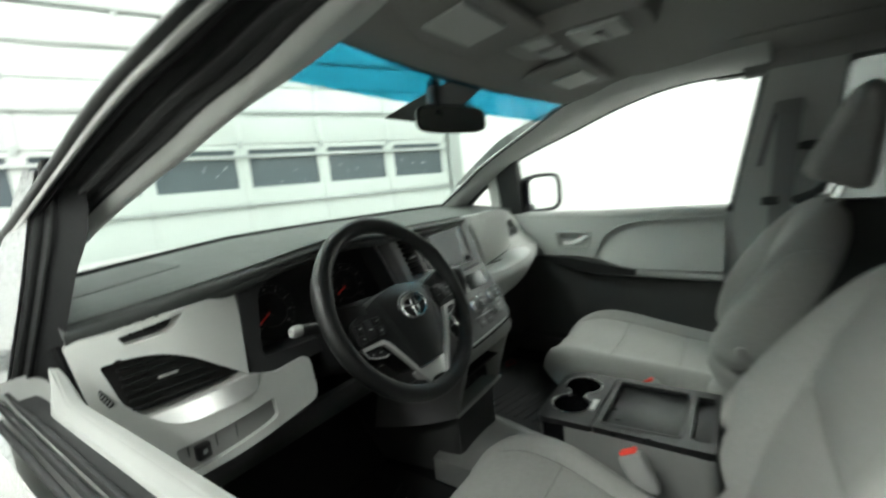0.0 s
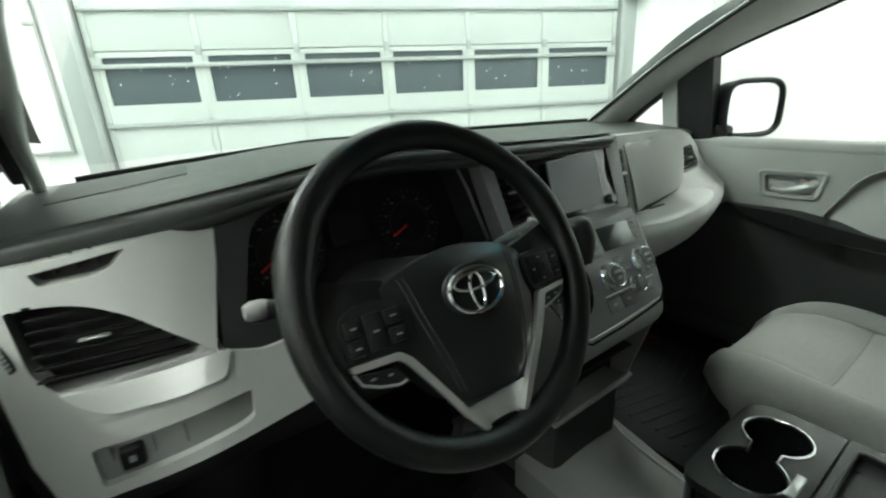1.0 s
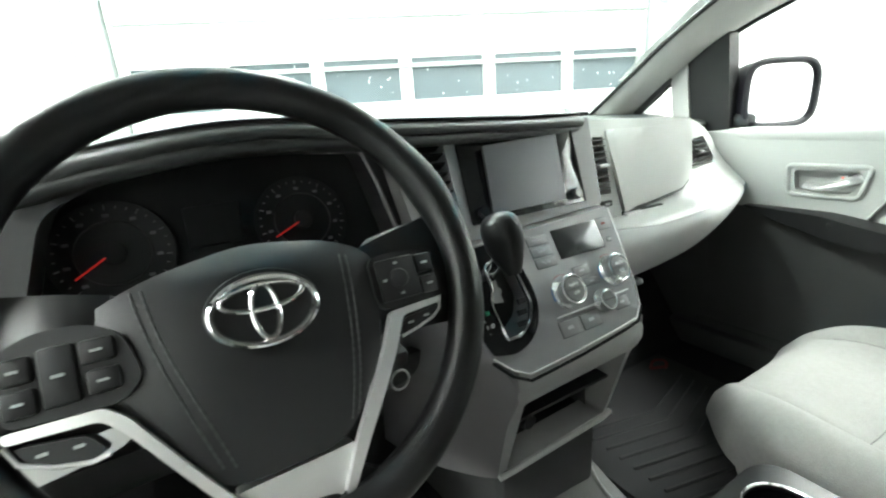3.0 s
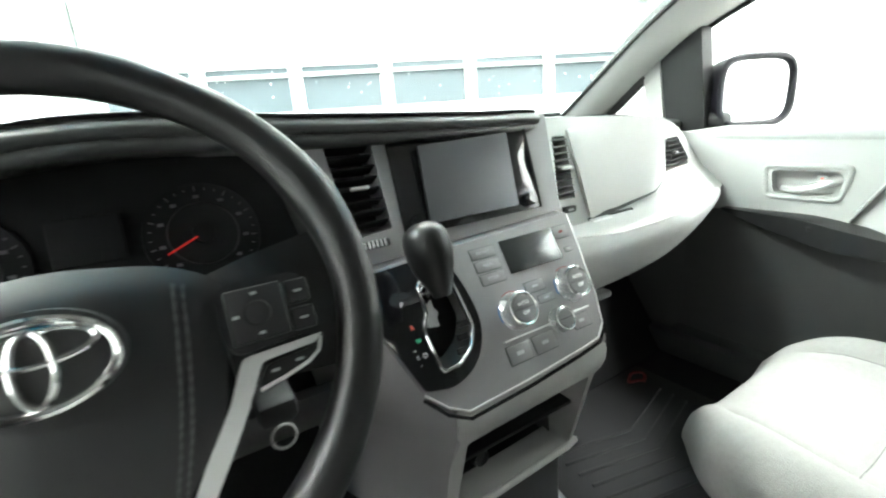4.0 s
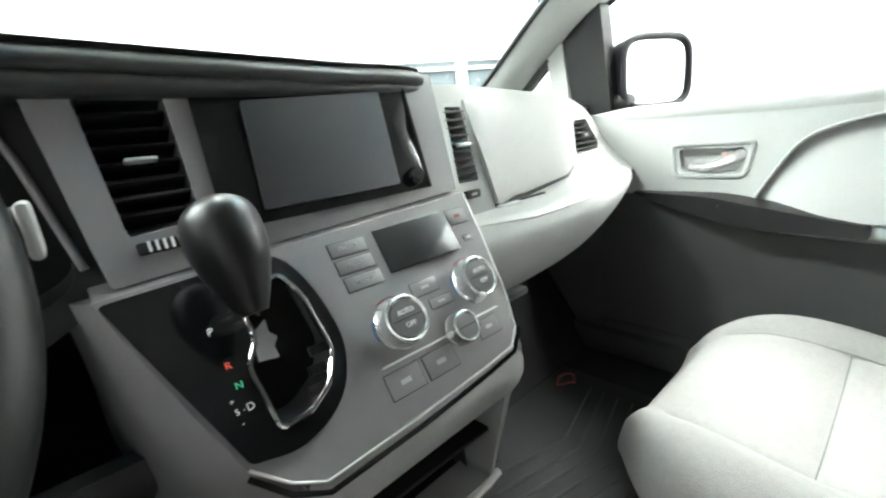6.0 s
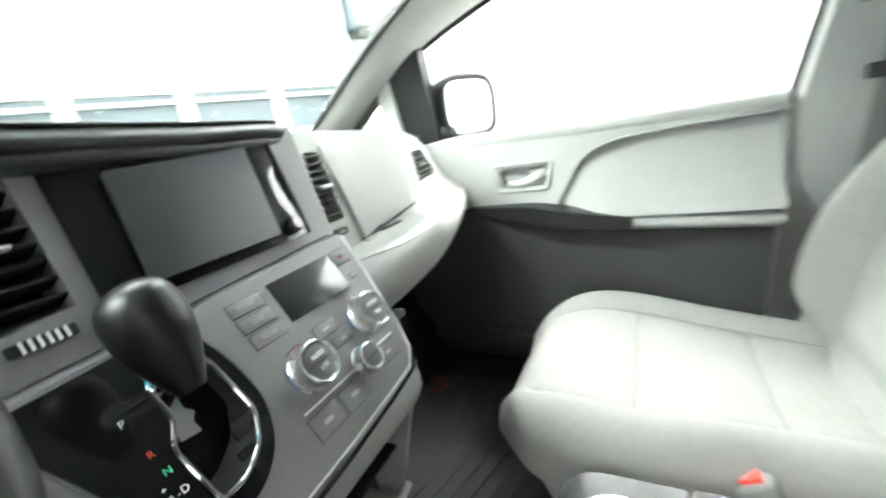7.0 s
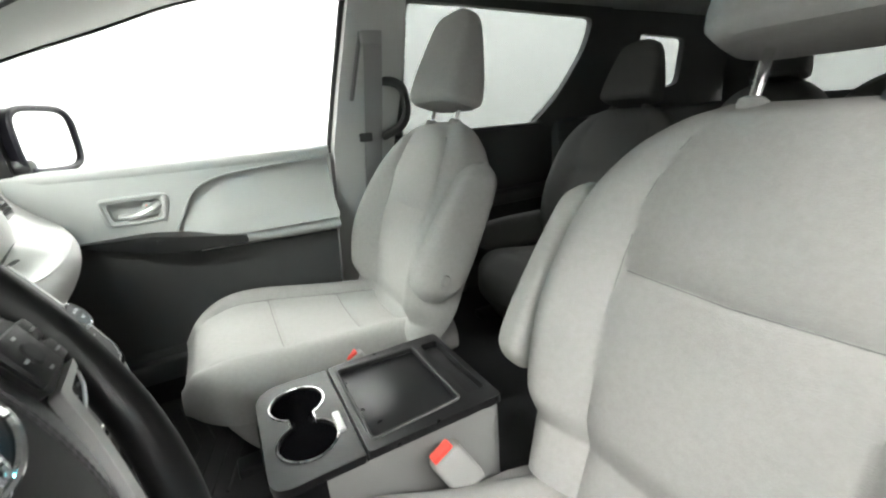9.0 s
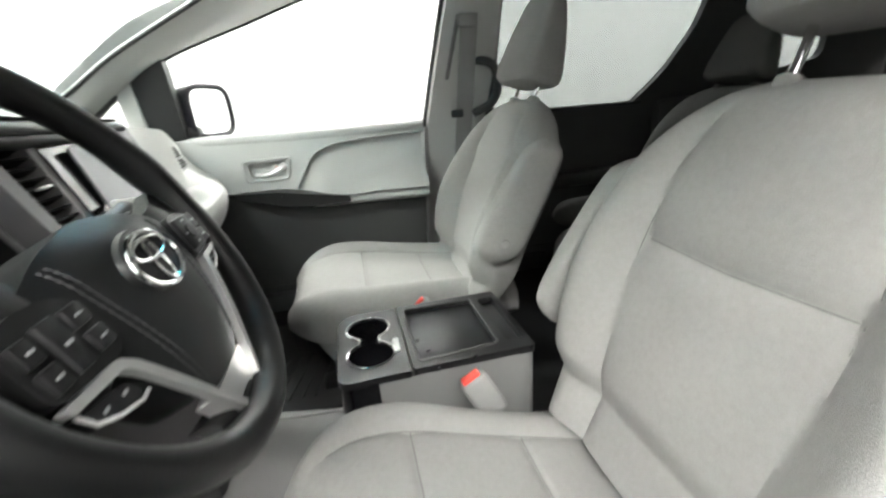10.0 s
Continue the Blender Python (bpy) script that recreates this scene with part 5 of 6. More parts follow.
part("pocket_back", panel([(-0.815, 0.915), (-0.63, 0.93), (-0.635, 0.88), (-0.67, 0.87), (-0.80, 0.862)], [], lambda x, z: fL(x, z) + FWD * (0.010 + 0.02 * max(0, z - 0.88)), FWD * 0.008, 0.04), CONSOLE, lp, "grey switch recess")
part("switch", rbox((-0.766, fL(-0.766, 0.889).y + 0.007, 0.889), (0.022, 0.014, 0.024), 0.003), BLACK, lp, "black switch with a white mark")
part("switch_mark", rbox((-0.766, fL(-0.766, 0.889).y - 0.0005, 0.890), (0.006, 0.002, 0.007), 0.0), GREYINK, lp)
for x in (-0.783, -0.745, -0.715):
    part("recess_seam", rbox((x, fL(x, 0.89).y + 0.0098, 0.889 + 0.10 * (x + 0.766)), (0.0012, 0.002, 0.030), 0.0), GREYDK, lp)
LROT = Euler((radians(-24), radians(-38), radians(-30))).to_matrix()
label = part("side_label", rbox(fL(-0.850, 0.999) - FWD * 0.0005, (0.0085, 0.002, 0.030), 0.0, LROT), BLACK, lp, "small black and white label")
for k in range(5):
    part("label_bar", rbox(fL(-0.850, 0.999) - FWD * 0.0005 + LROT @ Vector((0.0, -0.0012, -0.011 + 0.0055 * k)), (0.0055, 0.001, 0.0024), 0.0, LROT), GREYINK, label)
GZ = [0.80, 0.852, 0.896, 0.96, 1.005, 1.046, 1.09]
GX = [-0.815, -0.829, -0.849, -0.862, -0.868, -0.871, -0.874]


def gap(z, out=0.0):
    """The driver's end of the dashboard, from its foot to its top."""
    x = along(z, GZ, GX)
    return fL(x, z) + Vector((-out, 0, 0))


part("end_gap", tube([gap(0.842 + 0.0125 * k, 0.006) + Vector((0, 0.014, 0)) for k in range(20)], 0.008, 8), SEAL, dash, "dark gap at the end of the dashboard")


# the driver's door meets the dashboard's end: a card that turns from its narrow top down to the inner face
def door_card(u, v):
    pr = [(-0.918, 0.985), (-0.917, 1.016), (-0.912, 1.026), (-0.900, 1.030), (-0.888, 1.027), (-0.883, 1.016), (-0.880, 1.0), (-0.876, 0.96), (-0.870, 0.91), (-0.862, 0.85), (-0.857, 0.80)]
    k = u * (len(pr) - 1)
    i = min(int(k), len(pr) - 2)
    t = k - i
    x, z = (pr[i][n] + (pr[i + 1][n] - pr[i][n]) * t for n in (0, 1))
    y1 = gap(z).y - 0.004
    y = y1 - (y1 + 0.455) * v ** 1.4
    tip = ease(y, [0.20, 0.30], [0, 1])
    x += tip * max(0, -0.893 - x) * 0.9 + 0.010 * ease(y, [-0.1, 0.2], [1, 0]) * ease(z, [0.9, 1.0], [1, 0.2])
    z += 0.034 * tip * ease(z, [0.95, 1.02], [0, 1])
    return Vector((x, y, z))


part("door_card", thick(surf(door_card, 40, 40), (-0.004, 0, 0)), DOORTRIM, ddoor, "broad light top and inner face of the door trim")


# the front end of the driver's window frame: black sail, seal and painted corner outside
SZ = [0.93, 1.03, 1.09, 1.14, 1.19, 1.24, 1.27, 1.31, 1.36]


def sail(u, v, lines=((0.39, 0.356, 0.330, 0.309, 0.288, 0.250, 0.250, 0.270, 0.31), (0.51, 0.466, 0.446, 0.426, 0.412, 0.402, 0.396, 0.386, 0.36))):
    z = 0.93 + 0.43 * v
    yi, yo = along(z, SZ, *lines)
    k = math.sin(math.pi * min(1, max(0, u)))
    ridge = 0.010 * math.exp(-((u - 0.62) / 0.07) ** 2) - 0.008 * math.exp(-((u - 0.78) / 0.06) ** 2)
    return Vector((-xwin(z) + 0.031 * (1 - u) ** 1.5 + 0.006 * k - ridge * 0.4, yi + (yo - yi) * u - ridge, z))


part("sail", thick(surf(sail, 24, 24), (0.006, 0.05, 0)), SEAL, ddoor, "black mirror sail and window channel")
part("painted_corner", thick(surf(lambda u, v: Vector((-xwin(0.96 + 0.385 * v) - 0.004 - 0.012 * u, along(0.96 + 0.385 * v, SZ, (0.50, 0.466, 0.446, 0.426, 0.412, 0.402, 0.396, 0.386, 0.36)) + 0.008 + (0.30 - 0.29 * v) * u, 0.96 + 0.385 * v)), 10, 16), (0.02, 0.03, 0)), PAINT, ddoor, "silver painted front corner of the door")


# instrument cluster
def fK(x, z):
    return Vector((x, 0.235 + 0.35 * (z - 1.05), z))


clu = part("cluster_hood", panel(fillet([(-0.662, 0.955), (-0.636, 1.112), (-0.55, 1.142), (-0.40, 1.152), (-0.235, 1.142), (-0.218, 0.99), (-0.30, 0.95)], 0.012, 3), [fillet([(-0.632, 0.985), (-0.598, 1.100), (-0.53, 1.130), (-0.40, 1.140), (-0.265, 1.132), (-0.240, 1.0), (-0.30, 0.975)], 0.02, 4)], fK, FWD * 0.07, 0.03), KEYM, dash, "dark grey instrument surround")
part("cluster_trim", tube([fK(a, b) - FWD * 0.003 for a, b in ((-0.34, 1.137), (-0.268, 1.132), (-0.255, 1.09), (-0.238, 1.01))], 0.003, 8), STACK, clu, "grey edge of the surround")
part("gauge_face", panel(fillet([(-0.66, 0.97), (-0.645, 1.11), (-0.40, 1.15), (-0.23, 1.14), (-0.21, 0.97)], 0.02, 3), [], lambda x, z: fK(x, z) + FWD * 0.062, FWD * 0.01, 0.06), GAUGE, dash, "black gauge backing")
GM = axes(Vector((1, 0, 0)), Vector((0, 0.33, 0.944)), Vector((0, -0.944, 0.33)), (0, 0, 0))


def dial(x, z, r, swing, label):
    g = thing("gauge", fK(x, z) + FWD * 0.058, label, "gauge", "instrument gauges")
    m = GM.copy()
    m.translation = fK(x, z) + FWD * 0.058
    part("face", lathe([(0, 0.002), (r, 0.002), (r + 0.003, 0.004), (r + 0.004, -0.002)], m, 48), GAUGE, g)
    part("ring", lathe([(r * 0.62, 0.003), (r * 0.64, 0.004), (r * 0.66, 0.003)], m, 48), BLACK, g)
    part("hub", lathe([(0, 0.010), (r * 0.2, 0.009), (r * 0.22, 0.002)], m, 24), GAUGE, g)
    for k in range(25):
        t = radians(225 - 270 * k / 24)
        big = k % 3 == 0
        mm = m @ Matrix.Rotation(t, 4, "Z")
        part("tick", rbox(mm @ Vector((r * 0.93, 0, 0.0028)), (r * (0.10 if big else 0.05), 0.0012, 0.0008), 0, mm.to_3x3()), DIMINK, g)
        if big:
            part("numeral", rbox(m @ Vector((r * 0.77 * math.cos(t), r * 0.77 * math.sin(t), 0.0028)), (0.006, 0.0035, 0.0006), 0, m.to_3x3()), DIMINK, g)
    t = radians(swing)
    mm = m @ Matrix.Rotation(t, 4, "Z")
    part("needle", rbox(mm @ Vector((r * 0.45, 0, 0.009)), (r * 0.62, 0.0016, 0.0012), 0, mm.to_3x3()), NEEDLE, g, "red lit needle")


dial(-0.555, 1.045, 0.056, 212, "black tachometer dial with a red needle")
dial(-0.348, 1.048, 0.056, 205, "black speedometer dial with a red needle")
part("info_display", rbox(fK(-0.452, 1.06) + FWD * 0.055, (0.062, 0.006, 0.05), 0.003, Euler((radians(-19), 0, 0)).to_matrix()), GAUGE, dash, "dark information display")


# centre stack
def fU(x, z):
    return Vector((x, 0.185 + 0.42 * (z - 1.02), z))


def fC(x, z):
    return Vector((x, 0.07 + 0.63 * (z - 0.85), z))


NU, NC = Vector((0, -1, 0.42)).normalized(), Vector((0, -1, 0.63)).normalized()
UU, UC = NU.cross(Vector((1, 0, 0))) * -1, NC.cross(Vector((1, 0, 0))) * -1
UU, UC = Vector((0, 0.42, 1)).normalized(), Vector((0, 0.63, 1)).normalized()
MU = axes(Vector((1, 0, 0)), UU, NU, (0, 0, 0)).to_3x3()
MC = axes(Vector((1, 0, 0)), UC, NC, (0, 0, 0)).to_3x3()

stack = thing("centre_stack", (-0.05, 0.15, 0.45), "dark grey centre stack with screen, vents and climate dials", "car console")
ventc = fillet([(-0.216, 1.133), (-0.157, 1.140), (-0.159, 1.034), (-0.209, 1.030)], 0.004, 3)
part("upper_panel", panel(fillet([(-0.246, 1.152), (0.142, 1.154), (0.114, 1.0145), (-0.228, 0.999)], 0.004, 3), [ventc], fU, FWD * 0.06, 0.03), STACK, stack, "grey upper panel")
part("vent_back", rbox(fU(-0.186, 1.083) + FWD * 0.05, (0.07, 0.118, 0.01), 0.002, MU), BLACK, stack)
for k in range(8):
    z = 1.040 + 0.0125 * k
    part("louvre", rbox(fU(-0.186, z) + FWD * 0.014, (0.054, 0.003, 0.022), 0.001, Euler((radians(62), 0, 0)).to_matrix()), SEAL, stack)
part("vent_tab", rbox(fU(-0.186, 1.083) + NU * 0.002, (0.022, 0.0035, 0.008), 0.002, MU), SILVER, stack, "silver vent tab")
part("vent_wheel", rbox(fU(-0.187, 1.021) + NU * 0.001, (0.040, 0.009, 0.004), 0.002, MU), BLACK, stack, "ribbed vent wheel")
for k in range(6):
    part("wheel_rib", rbox(fU(-0.199 + 0.005 * k, 1.021) + NU * 0.0035, (0.0018, 0.008, 0.002), 0, MU), WHITEINK, stack)
unit = part("head_unit", panel(fillet([(-0.139, 1.140), (0.088, 1.146), (0.074, 1.023), (-0.146, 1.021)], 0.004, 3), [], lambda x, z: fU(x, z) + NU * 0.003, NU * -0.02, 0.04), UNITM, stack, "gloss black head unit")
part("unit_gap", tube([fU(0.0885, 1.146) + NU * 0.003, fU(0.0745, 1.023) + NU * 0.003], 0.0022, 8), SEAL, unit, "dark gap beside the head unit")
part("display", panel(fillet([(-0.103, 1.120), (0.048, 1.129), (0.036, 1.032), (-0.112, 1.030)], 0.002, 2), [], lambda x, z: fU(x, z) + NU * (0.0088 - 0.040 * (x + 0.033) + 0.055 * (z - 1.08)), NU * -0.004, 0.05), SCREEN, unit, "dark touch screen")
part("disc_slot", rbox(fU(-0.034, 1.133) + NU * 0.0035, (0.118, 0.0052, 0.003), 0.001, MU), BLACK, unit)
for x, z in ((-0.128, 1.034), (0.056, 1.036)):
    m = axes(Vector((1, 0, 0)), UU, NU, fU(x, z) + NU * 0.003)
    part("unit_knob", lathe([(0, 0.012), (0.0075, 0.012), (0.009, 0.009), (0.0095, 0)], m, 24), GLOSS, unit, "small black tuning knob")
mid_o = fillet([(-0.241, 0.9965), (0.112, 1.0115), (0.098, 0.90), (0.084, 0.868), (0.062, 0.858), (-0.150, 0.849), (-0.172, 0.859), (-0.191, 0.878)], [0.003, 0.003, 0.02, 0.02, 0.02, 0.015, 0.01, 0.006], 4)
gate_h = fillet([(-0.160, 0.973), (-0.158, 0.946), (-0.169, 0.931), (-0.164, 0.889), (-0.141, 0.890), (-0.120, 0.901), (-0.108, 0.920), (-0.114, 0.965), (-0.124, 0.983)], 0.006, 4)
part("climate_panel", panel(mid_o, [[(-0.136 + (x + 0.136) * 1.2, 0.936 + (z - 0.936) * 1.15) for x, z in gate_h]], fC, FWD * 0.06, 0.03), STACK, stack, "grey climate control panel")
plate_o = fillet([(-0.239, 0.993), (-0.118, 0.999), (-0.100, 0.965), (-0.094, 0.922), (-0.108, 0.894), (-0.130, 0.879), (-0.158, 0.873), (-0.189, 0.879)], [0.004, 0.02, 0.03, 0.03, 0.02, 0.02, 0.01, 0.004], 4)
part("shift_plate", panel(plate_o, [gate_h], lambda x, z: fC(x, z) + NC * 0.003, NC * -0.006, 0.02), GLOSS, stack, "gloss black shifter plate")
part("gate_edge", tube([fC(a, b) + NC * 0.004 for a, b in gate_h], 0.0022, 8, True), CHROME, stack, "chrome shifter gate edge")
part("gate_well", rbox(fC(-0.133, 0.935) + NC * -0.04, (0.09, 0.14, 0.012), 0.002, MC), BLACK, stack)
for k in range(3):
    part("gate_tooth", rbox(fC(-0.116 - 0.006 * k, 0.925 - 0.012 * k) + NC * -0.004, (0.014, 0.008, 0.006), 0.001, MC), BLACK, stack)
part("detent_plate", panel(fillet([(-0.158, 0.950), (-0.145, 0.957), (-0.146, 0.948), (-0.141, 0.943), (-0.146, 0.938), (-0.145, 0.930), (-0.160, 0.932)], 0.001, 2), [], lambda x, z: fC(x, z) - NC * 0.002, NC * -0.003, 0.01), STACK, stack, "grey metal detent plate")
part("lower_edge", tube([fC(a, b) + NC * 0.0 + Vector((0, -0.001, -0.001)) for a, b in ((0.1125, 1.010), (0.106, 0.955), (0.099, 0.905), (0.088, 0.874), (0.070, 0.860), (0.03, 0.857), (-0.06, 0.852), (-0.148, 0.8495), (-0.170, 0.860), (-0.191, 0.878))], 0.0012, 8), SILVER, stack, "thin silver edge of the panel")
part("edge_gap", tube([fC(a, b) + Vector((0, 0.0, -0.003)) for a, b in ((0.094, 0.872), (0.072, 0.856), (0.03, 0.852), (-0.06, 0.8465), (-0.148, 0.844), (-0.172, 0.855), (-0.193, 0.875))], 0.0022, 8), SEAL, stack, "dark gap under the panel")
LTURN = Euler((0, radians(-4), 0)).to_matrix()
lcd = part("climate_display", rbox(fC(0.020, 0.9765) - NC * 0.0012, (0.090, 0.046, 0.010), 0.001, MC @ LTURN), LCD, stack, "small dark climate display")


def text_mesh(txt, size, m, ink, parent):
    cu = bpy.data.curves.new("writing", "FONT")
    cu.body, cu.size, cu.align_x, cu.align_y = txt, size, "CENTER", "CENTER"
    tmp = bpy.data.objects.new("tmp_writing", cu)
    me = bpy.data.meshes.new_from_object(tmp)
    bpy.data.objects.remove(tmp)
    bm = bmesh.new()
    bm.from_mesh(me)
    bpy.data.meshes.remove(me)
    bm.transform(m)
    part("writing", thick(bm, m.to_3x3() @ Vector((0, 0, -0.0004))), ink, parent)


def on_c(x, z, h=0.0035):
    return axes(Vector((1, 0, 0)), UC, NC, fC(x, z) + NC * h)


def button(x, z, w, h, txt="", ink=GREYINK):
    b = part("button", rbox(fC(x, z) - NC * 0.0010, (w, h, 0.004), 0.0008, MC), STACK, stack)
    part("button_gap", rbox(fC(x, z) - NC * 0.0015, (w + 0.0018, h + 0.0018, 0.0036), 0.0008, MC), BLACK, b)
    if txt:
        text_mesh(txt, 0.0062, on_c(x, z, 0.0014), ink, b)
    else:
        part("symbol", rbox(fC(x, z) + NC * 0.0010, (w * 0.3, h * 0.2, 0.0006), 0, MC), ink, b)
    return b


button(-0.055, 0.988, 0.038, 0.0135, "FRONT")
button(-0.0545, 0.9735, 0.038, 0.0135, "REAR")
button(-0.0535, 0.959, 0.038, 0.0135, "MODE")
button(0.086, 0.989, 0.028, 0.018, "", DIMRED)
button(0.086, 0.966, 0.012, 0.006)
button(0.003, 0.937, 0.032, 0.014)
button(0.014, 0.921, 0.028, 0.010)
button(-0.058, 0.878, 0.036, 0.022)
button(-0.017, 0.878, 0.036, 0.022)
button(0.054, 0.884, 0.030, 0.018)
part("divider", rbox(fC(-0.03, 0.893) + NC * 0.002, (0.09, 0.0018, 0.002), 0, MC), SILVER, stack)
part("divider", rbox(fC(0.058, 0.896) + NC * 0.002, (0.034, 0.0018, 0.002), 0, MC), SILVER, stack)


def knob(x, z, r, h):
    m = on_c(x, z, 0)
    k = part("dial_knob", lathe([(r * 1.16, 0), (r * 1.17, h * 0.12), (r * 1.10, h * 0.20), (r * 1.05, h * 0.75), (r * 1.07, h * 0.84), (r * 1.05, h * 0.96), (r * 0.97, h * 1.02), (r * 0.90, h * 0.98), (r * 0.86, h * 0.90)], m, 48), DIALM, stack, "bright satin metal climate dial")
    part("dial_cap", lathe([(0, h * 1.0), (r * 0.80, h * 0.97), (r * 0.86, h * 0.86)], m, 40), CAPM, k, "grey dial cap")
    part("cap_line", rbox(m @ Vector((0, 0, h * 1.03)), (r * 1.5, 0.0009, 0.0008), 0, MC), BLACK, k)
    if r > 0.018:
        for txt, dz in (("AUTO", 0.006), ("OFF", -0.006)):
            text_mesh(txt, 0.0062, m @ Matrix.Translation((0, dz, h * 1.05)), WHITEINK, k)


knob(-0.041, 0.918, 0.0205, 0.020)
knob(0.060, 0.926, 0.0205, 0.020)
knob(0.018, 0.893, 0.0145, 0.016)
for x, z in ((-0.041, 0.918), (0.060, 0.926)):
    for ink, a0, a1 in ((BLUEINK, 150, 200), (REDINK, 70, 120)):
        part("temperature_mark", tube([on_c(x, z, 0.0008) @ Vector((0.0255 * math.cos(radians(a)), 0.0255 * math.sin(radians(a)), 0)) for a in range(a0, a1, 8)], 0.0007, 6), DIMRED if ink == REDINK else ink, stack)
for txt, x, z, ink in (("P", -0.184, 0.959, WHITEINK), ("R", -0.181, 0.936, REDINK), ("N", -0.179, 0.923, GREENINK), ("D", -0.177, 0.909, WHITEINK), ("-", -0.1815, 0.909, WHITEINK), ("S", -0.186, 0.909, WHITEINK), ("+", -0.187, 0.9155, WHITEINK), ("-", -0.185, 0.902, WHITEINK)):
    text_mesh(txt, 0.0075 if txt in "PRND" else 0.0058, on_c(x, z, 0.0042), ink, stack)

lever = thing("gear_lever", (-0.150, 0.10, 0.95), "black leather gear lever knob", "gear lever")
part("shaft", tube([(-0.146, 0.155, 0.955), (-0.158, 0.115, 0.985), (-0.166, 0.095, 1.005)], [0.007, 0.008, 0.010], 12), CHROME, lever, "chrome shaft")
KNOB = [(0.34, 0.0), (0.50, 0.10), (0.74, 0.28), (0.92, 0.45), (1.0, 0.62), (0.98, 0.78), (0.86, 0.89), (0.62, 0.96), (0.30, 1.0), (0.02, 1.004)]


def knob_shape(u, v):
    k = curve([(a, h, 0) for a, h in KNOB], 4)
    p = k[int(round(v * (len(k) - 1)))]
    local = Vector((0.0228 * p.x * math.cos(2 * math.pi * u), 0.026 * p.x * math.sin(2 * math.pi * u), -0.042 + 0.074 * p.y))
    return Vector((-0.171, 0.086, 1.026)) + Matrix.Rotation(radians(-3), 3, "Y") @ Matrix.Rotation(radians(-22), 3, "X") @ local


part("knob", surf(knob_shape, 36, 36, True, True), LEATHER, lever, "black leather knob")
part("knob_seam", tube([knob_shape(0.0, 0.2 + 0.75 * k / 20) for k in range(21)], 0.0009, 6), DARK, lever)

# bolster, bins and fairing under the stack
lower_hole = fillet([(-0.140, 0.787), (0.068, 0.796), (0.083, 0.648), (-0.136, 0.638)], 0.006, 3)


def fB(x, z):
    roll = math.sin(math.pi * min(1, max(0, (z - 0.795) / 0.06)))
    return Vector((x, 0.088 - 0.014 * roll + 0.33 * max(0, 0.795 - z) + 6.0 * max(0, abs(x + 0.03) - 0.105) ** 2, z))


# Light plastic painted mid grey: the low light under the panel is in its colour.
part("lower_face", panel(fillet([(-0.158, 0.846), (0.078, 0.858), (0.094, 0.845), (0.078, 0.80), (0.092, 0.636), (-0.150, 0.624), (-0.160, 0.80)], 0.010, 3), [lower_hole], fB, FWD * 0.05, 0.012), MIDGREY, stack, "grey bolster and bin surround")
part("bin_lip", tube([fB(-0.150 + 0.25 * k / 10, 0.630 + 0.012 * k / 10) - FWD * 0.004 for k in range(11)], 0.0052, 10), LIGHT, stack, "light grey bin lip")


def fair(u, v):
    edge = curve([fC(-0.241, 0.996), fC(-0.219, 0.94), fC(-0.192, 0.877), fB(-0.162, 0.82), fB(-0.158, 0.74), fB(-0.150, 0.625)], 6)
    k = v * (len(edge) - 1)
    i = min(int(k), len(edge) - 2)
    p = edge[i].lerp(edge[i + 1], k - i)
    return p + Vector((-0.012 * math.sin(math.pi * u) - (0.012 + 0.085 * min(1, 1.6 * v)) * u ** 0.8, 0.22 * u, -0.03 * u))


part("side_fairing", thick(surf(fair, 16, 30), (0.012, 0.004, 0)), STACK, stack, "grey curved side fairing")


def flank(u, v):
    edge = curve([fC(0.112, 1.0105), fC(0.098, 0.90), fC(0.086, 0.868), fB(0.092, 0.842), fB(0.079, 0.795), fB(0.092, 0.638)], 6)
    k = v * (len(edge) - 1)
    i = min(int(k), len(edge) - 2)
    return edge[i].lerp(edge[i + 1], k - i) + Vector((0.004 * math.sin(math.pi * u), 0.26 * u, 0))


part("right_side", thick(surf(flank, 10, 30), (-0.008, 0.002, 0)), STACK, stack, "grey stack side")
part("bin_back", rbox((-0.028, 0.25, 0.715), (0.23, 0.01, 0.18), 0.002), BLACK, stack)
part("bin_shelf", rbox((-0.030, 0.19, 0.730), (0.225, 0.13, 0.006), 0.002), BLACK, stack, "black bin shelf")
part("bin_floor", rbox((-0.028, 0.20, 0.634), (0.225, 0.12, 0.008), 0.002), BLACK, stack)
part("power_socket", lathe([(0, 0.004), (0.008, 0.004), (0.012, 0.008), (0.014, 0)], axes(Vector((1, 0, 0)), Vector((0, 0, 1)), Vector((0, -1, 0)), (-0.085, 0.150, 0.700)), 20), BLACK, stack, "power socket")
part("tunnel", surf(lambda u, v: Vector((-0.03 + (0.105 + 0.05 * v) * math.copysign(abs(math.cos(math.pi * u)) ** 0.5, math.cos(math.pi * u)), 0.17 + 0.42 * v, 0.43 + (0.38 + 0.10 * v) * math.sin(math.pi * u) ** 0.4)), 24, 8), GREYDK, stack, "dark grey tunnel cover")
part("tunnel_foot", rbox((-0.025, 0.27, 0.53), (0.22, 0.24, 0.2), 0.02), DARK, stack)
part("tunnel_cover", thick(surf(lambda u, v: Vector((-0.17 + (0.29 - 0.07 * v) * u, 0.225 - 0.32 * v, 0.495 + 0.012 * math.sin(math.pi * u))), 10, 8), (0, 0, -0.07)), CONSOLE, stack, "grey low floor cover")
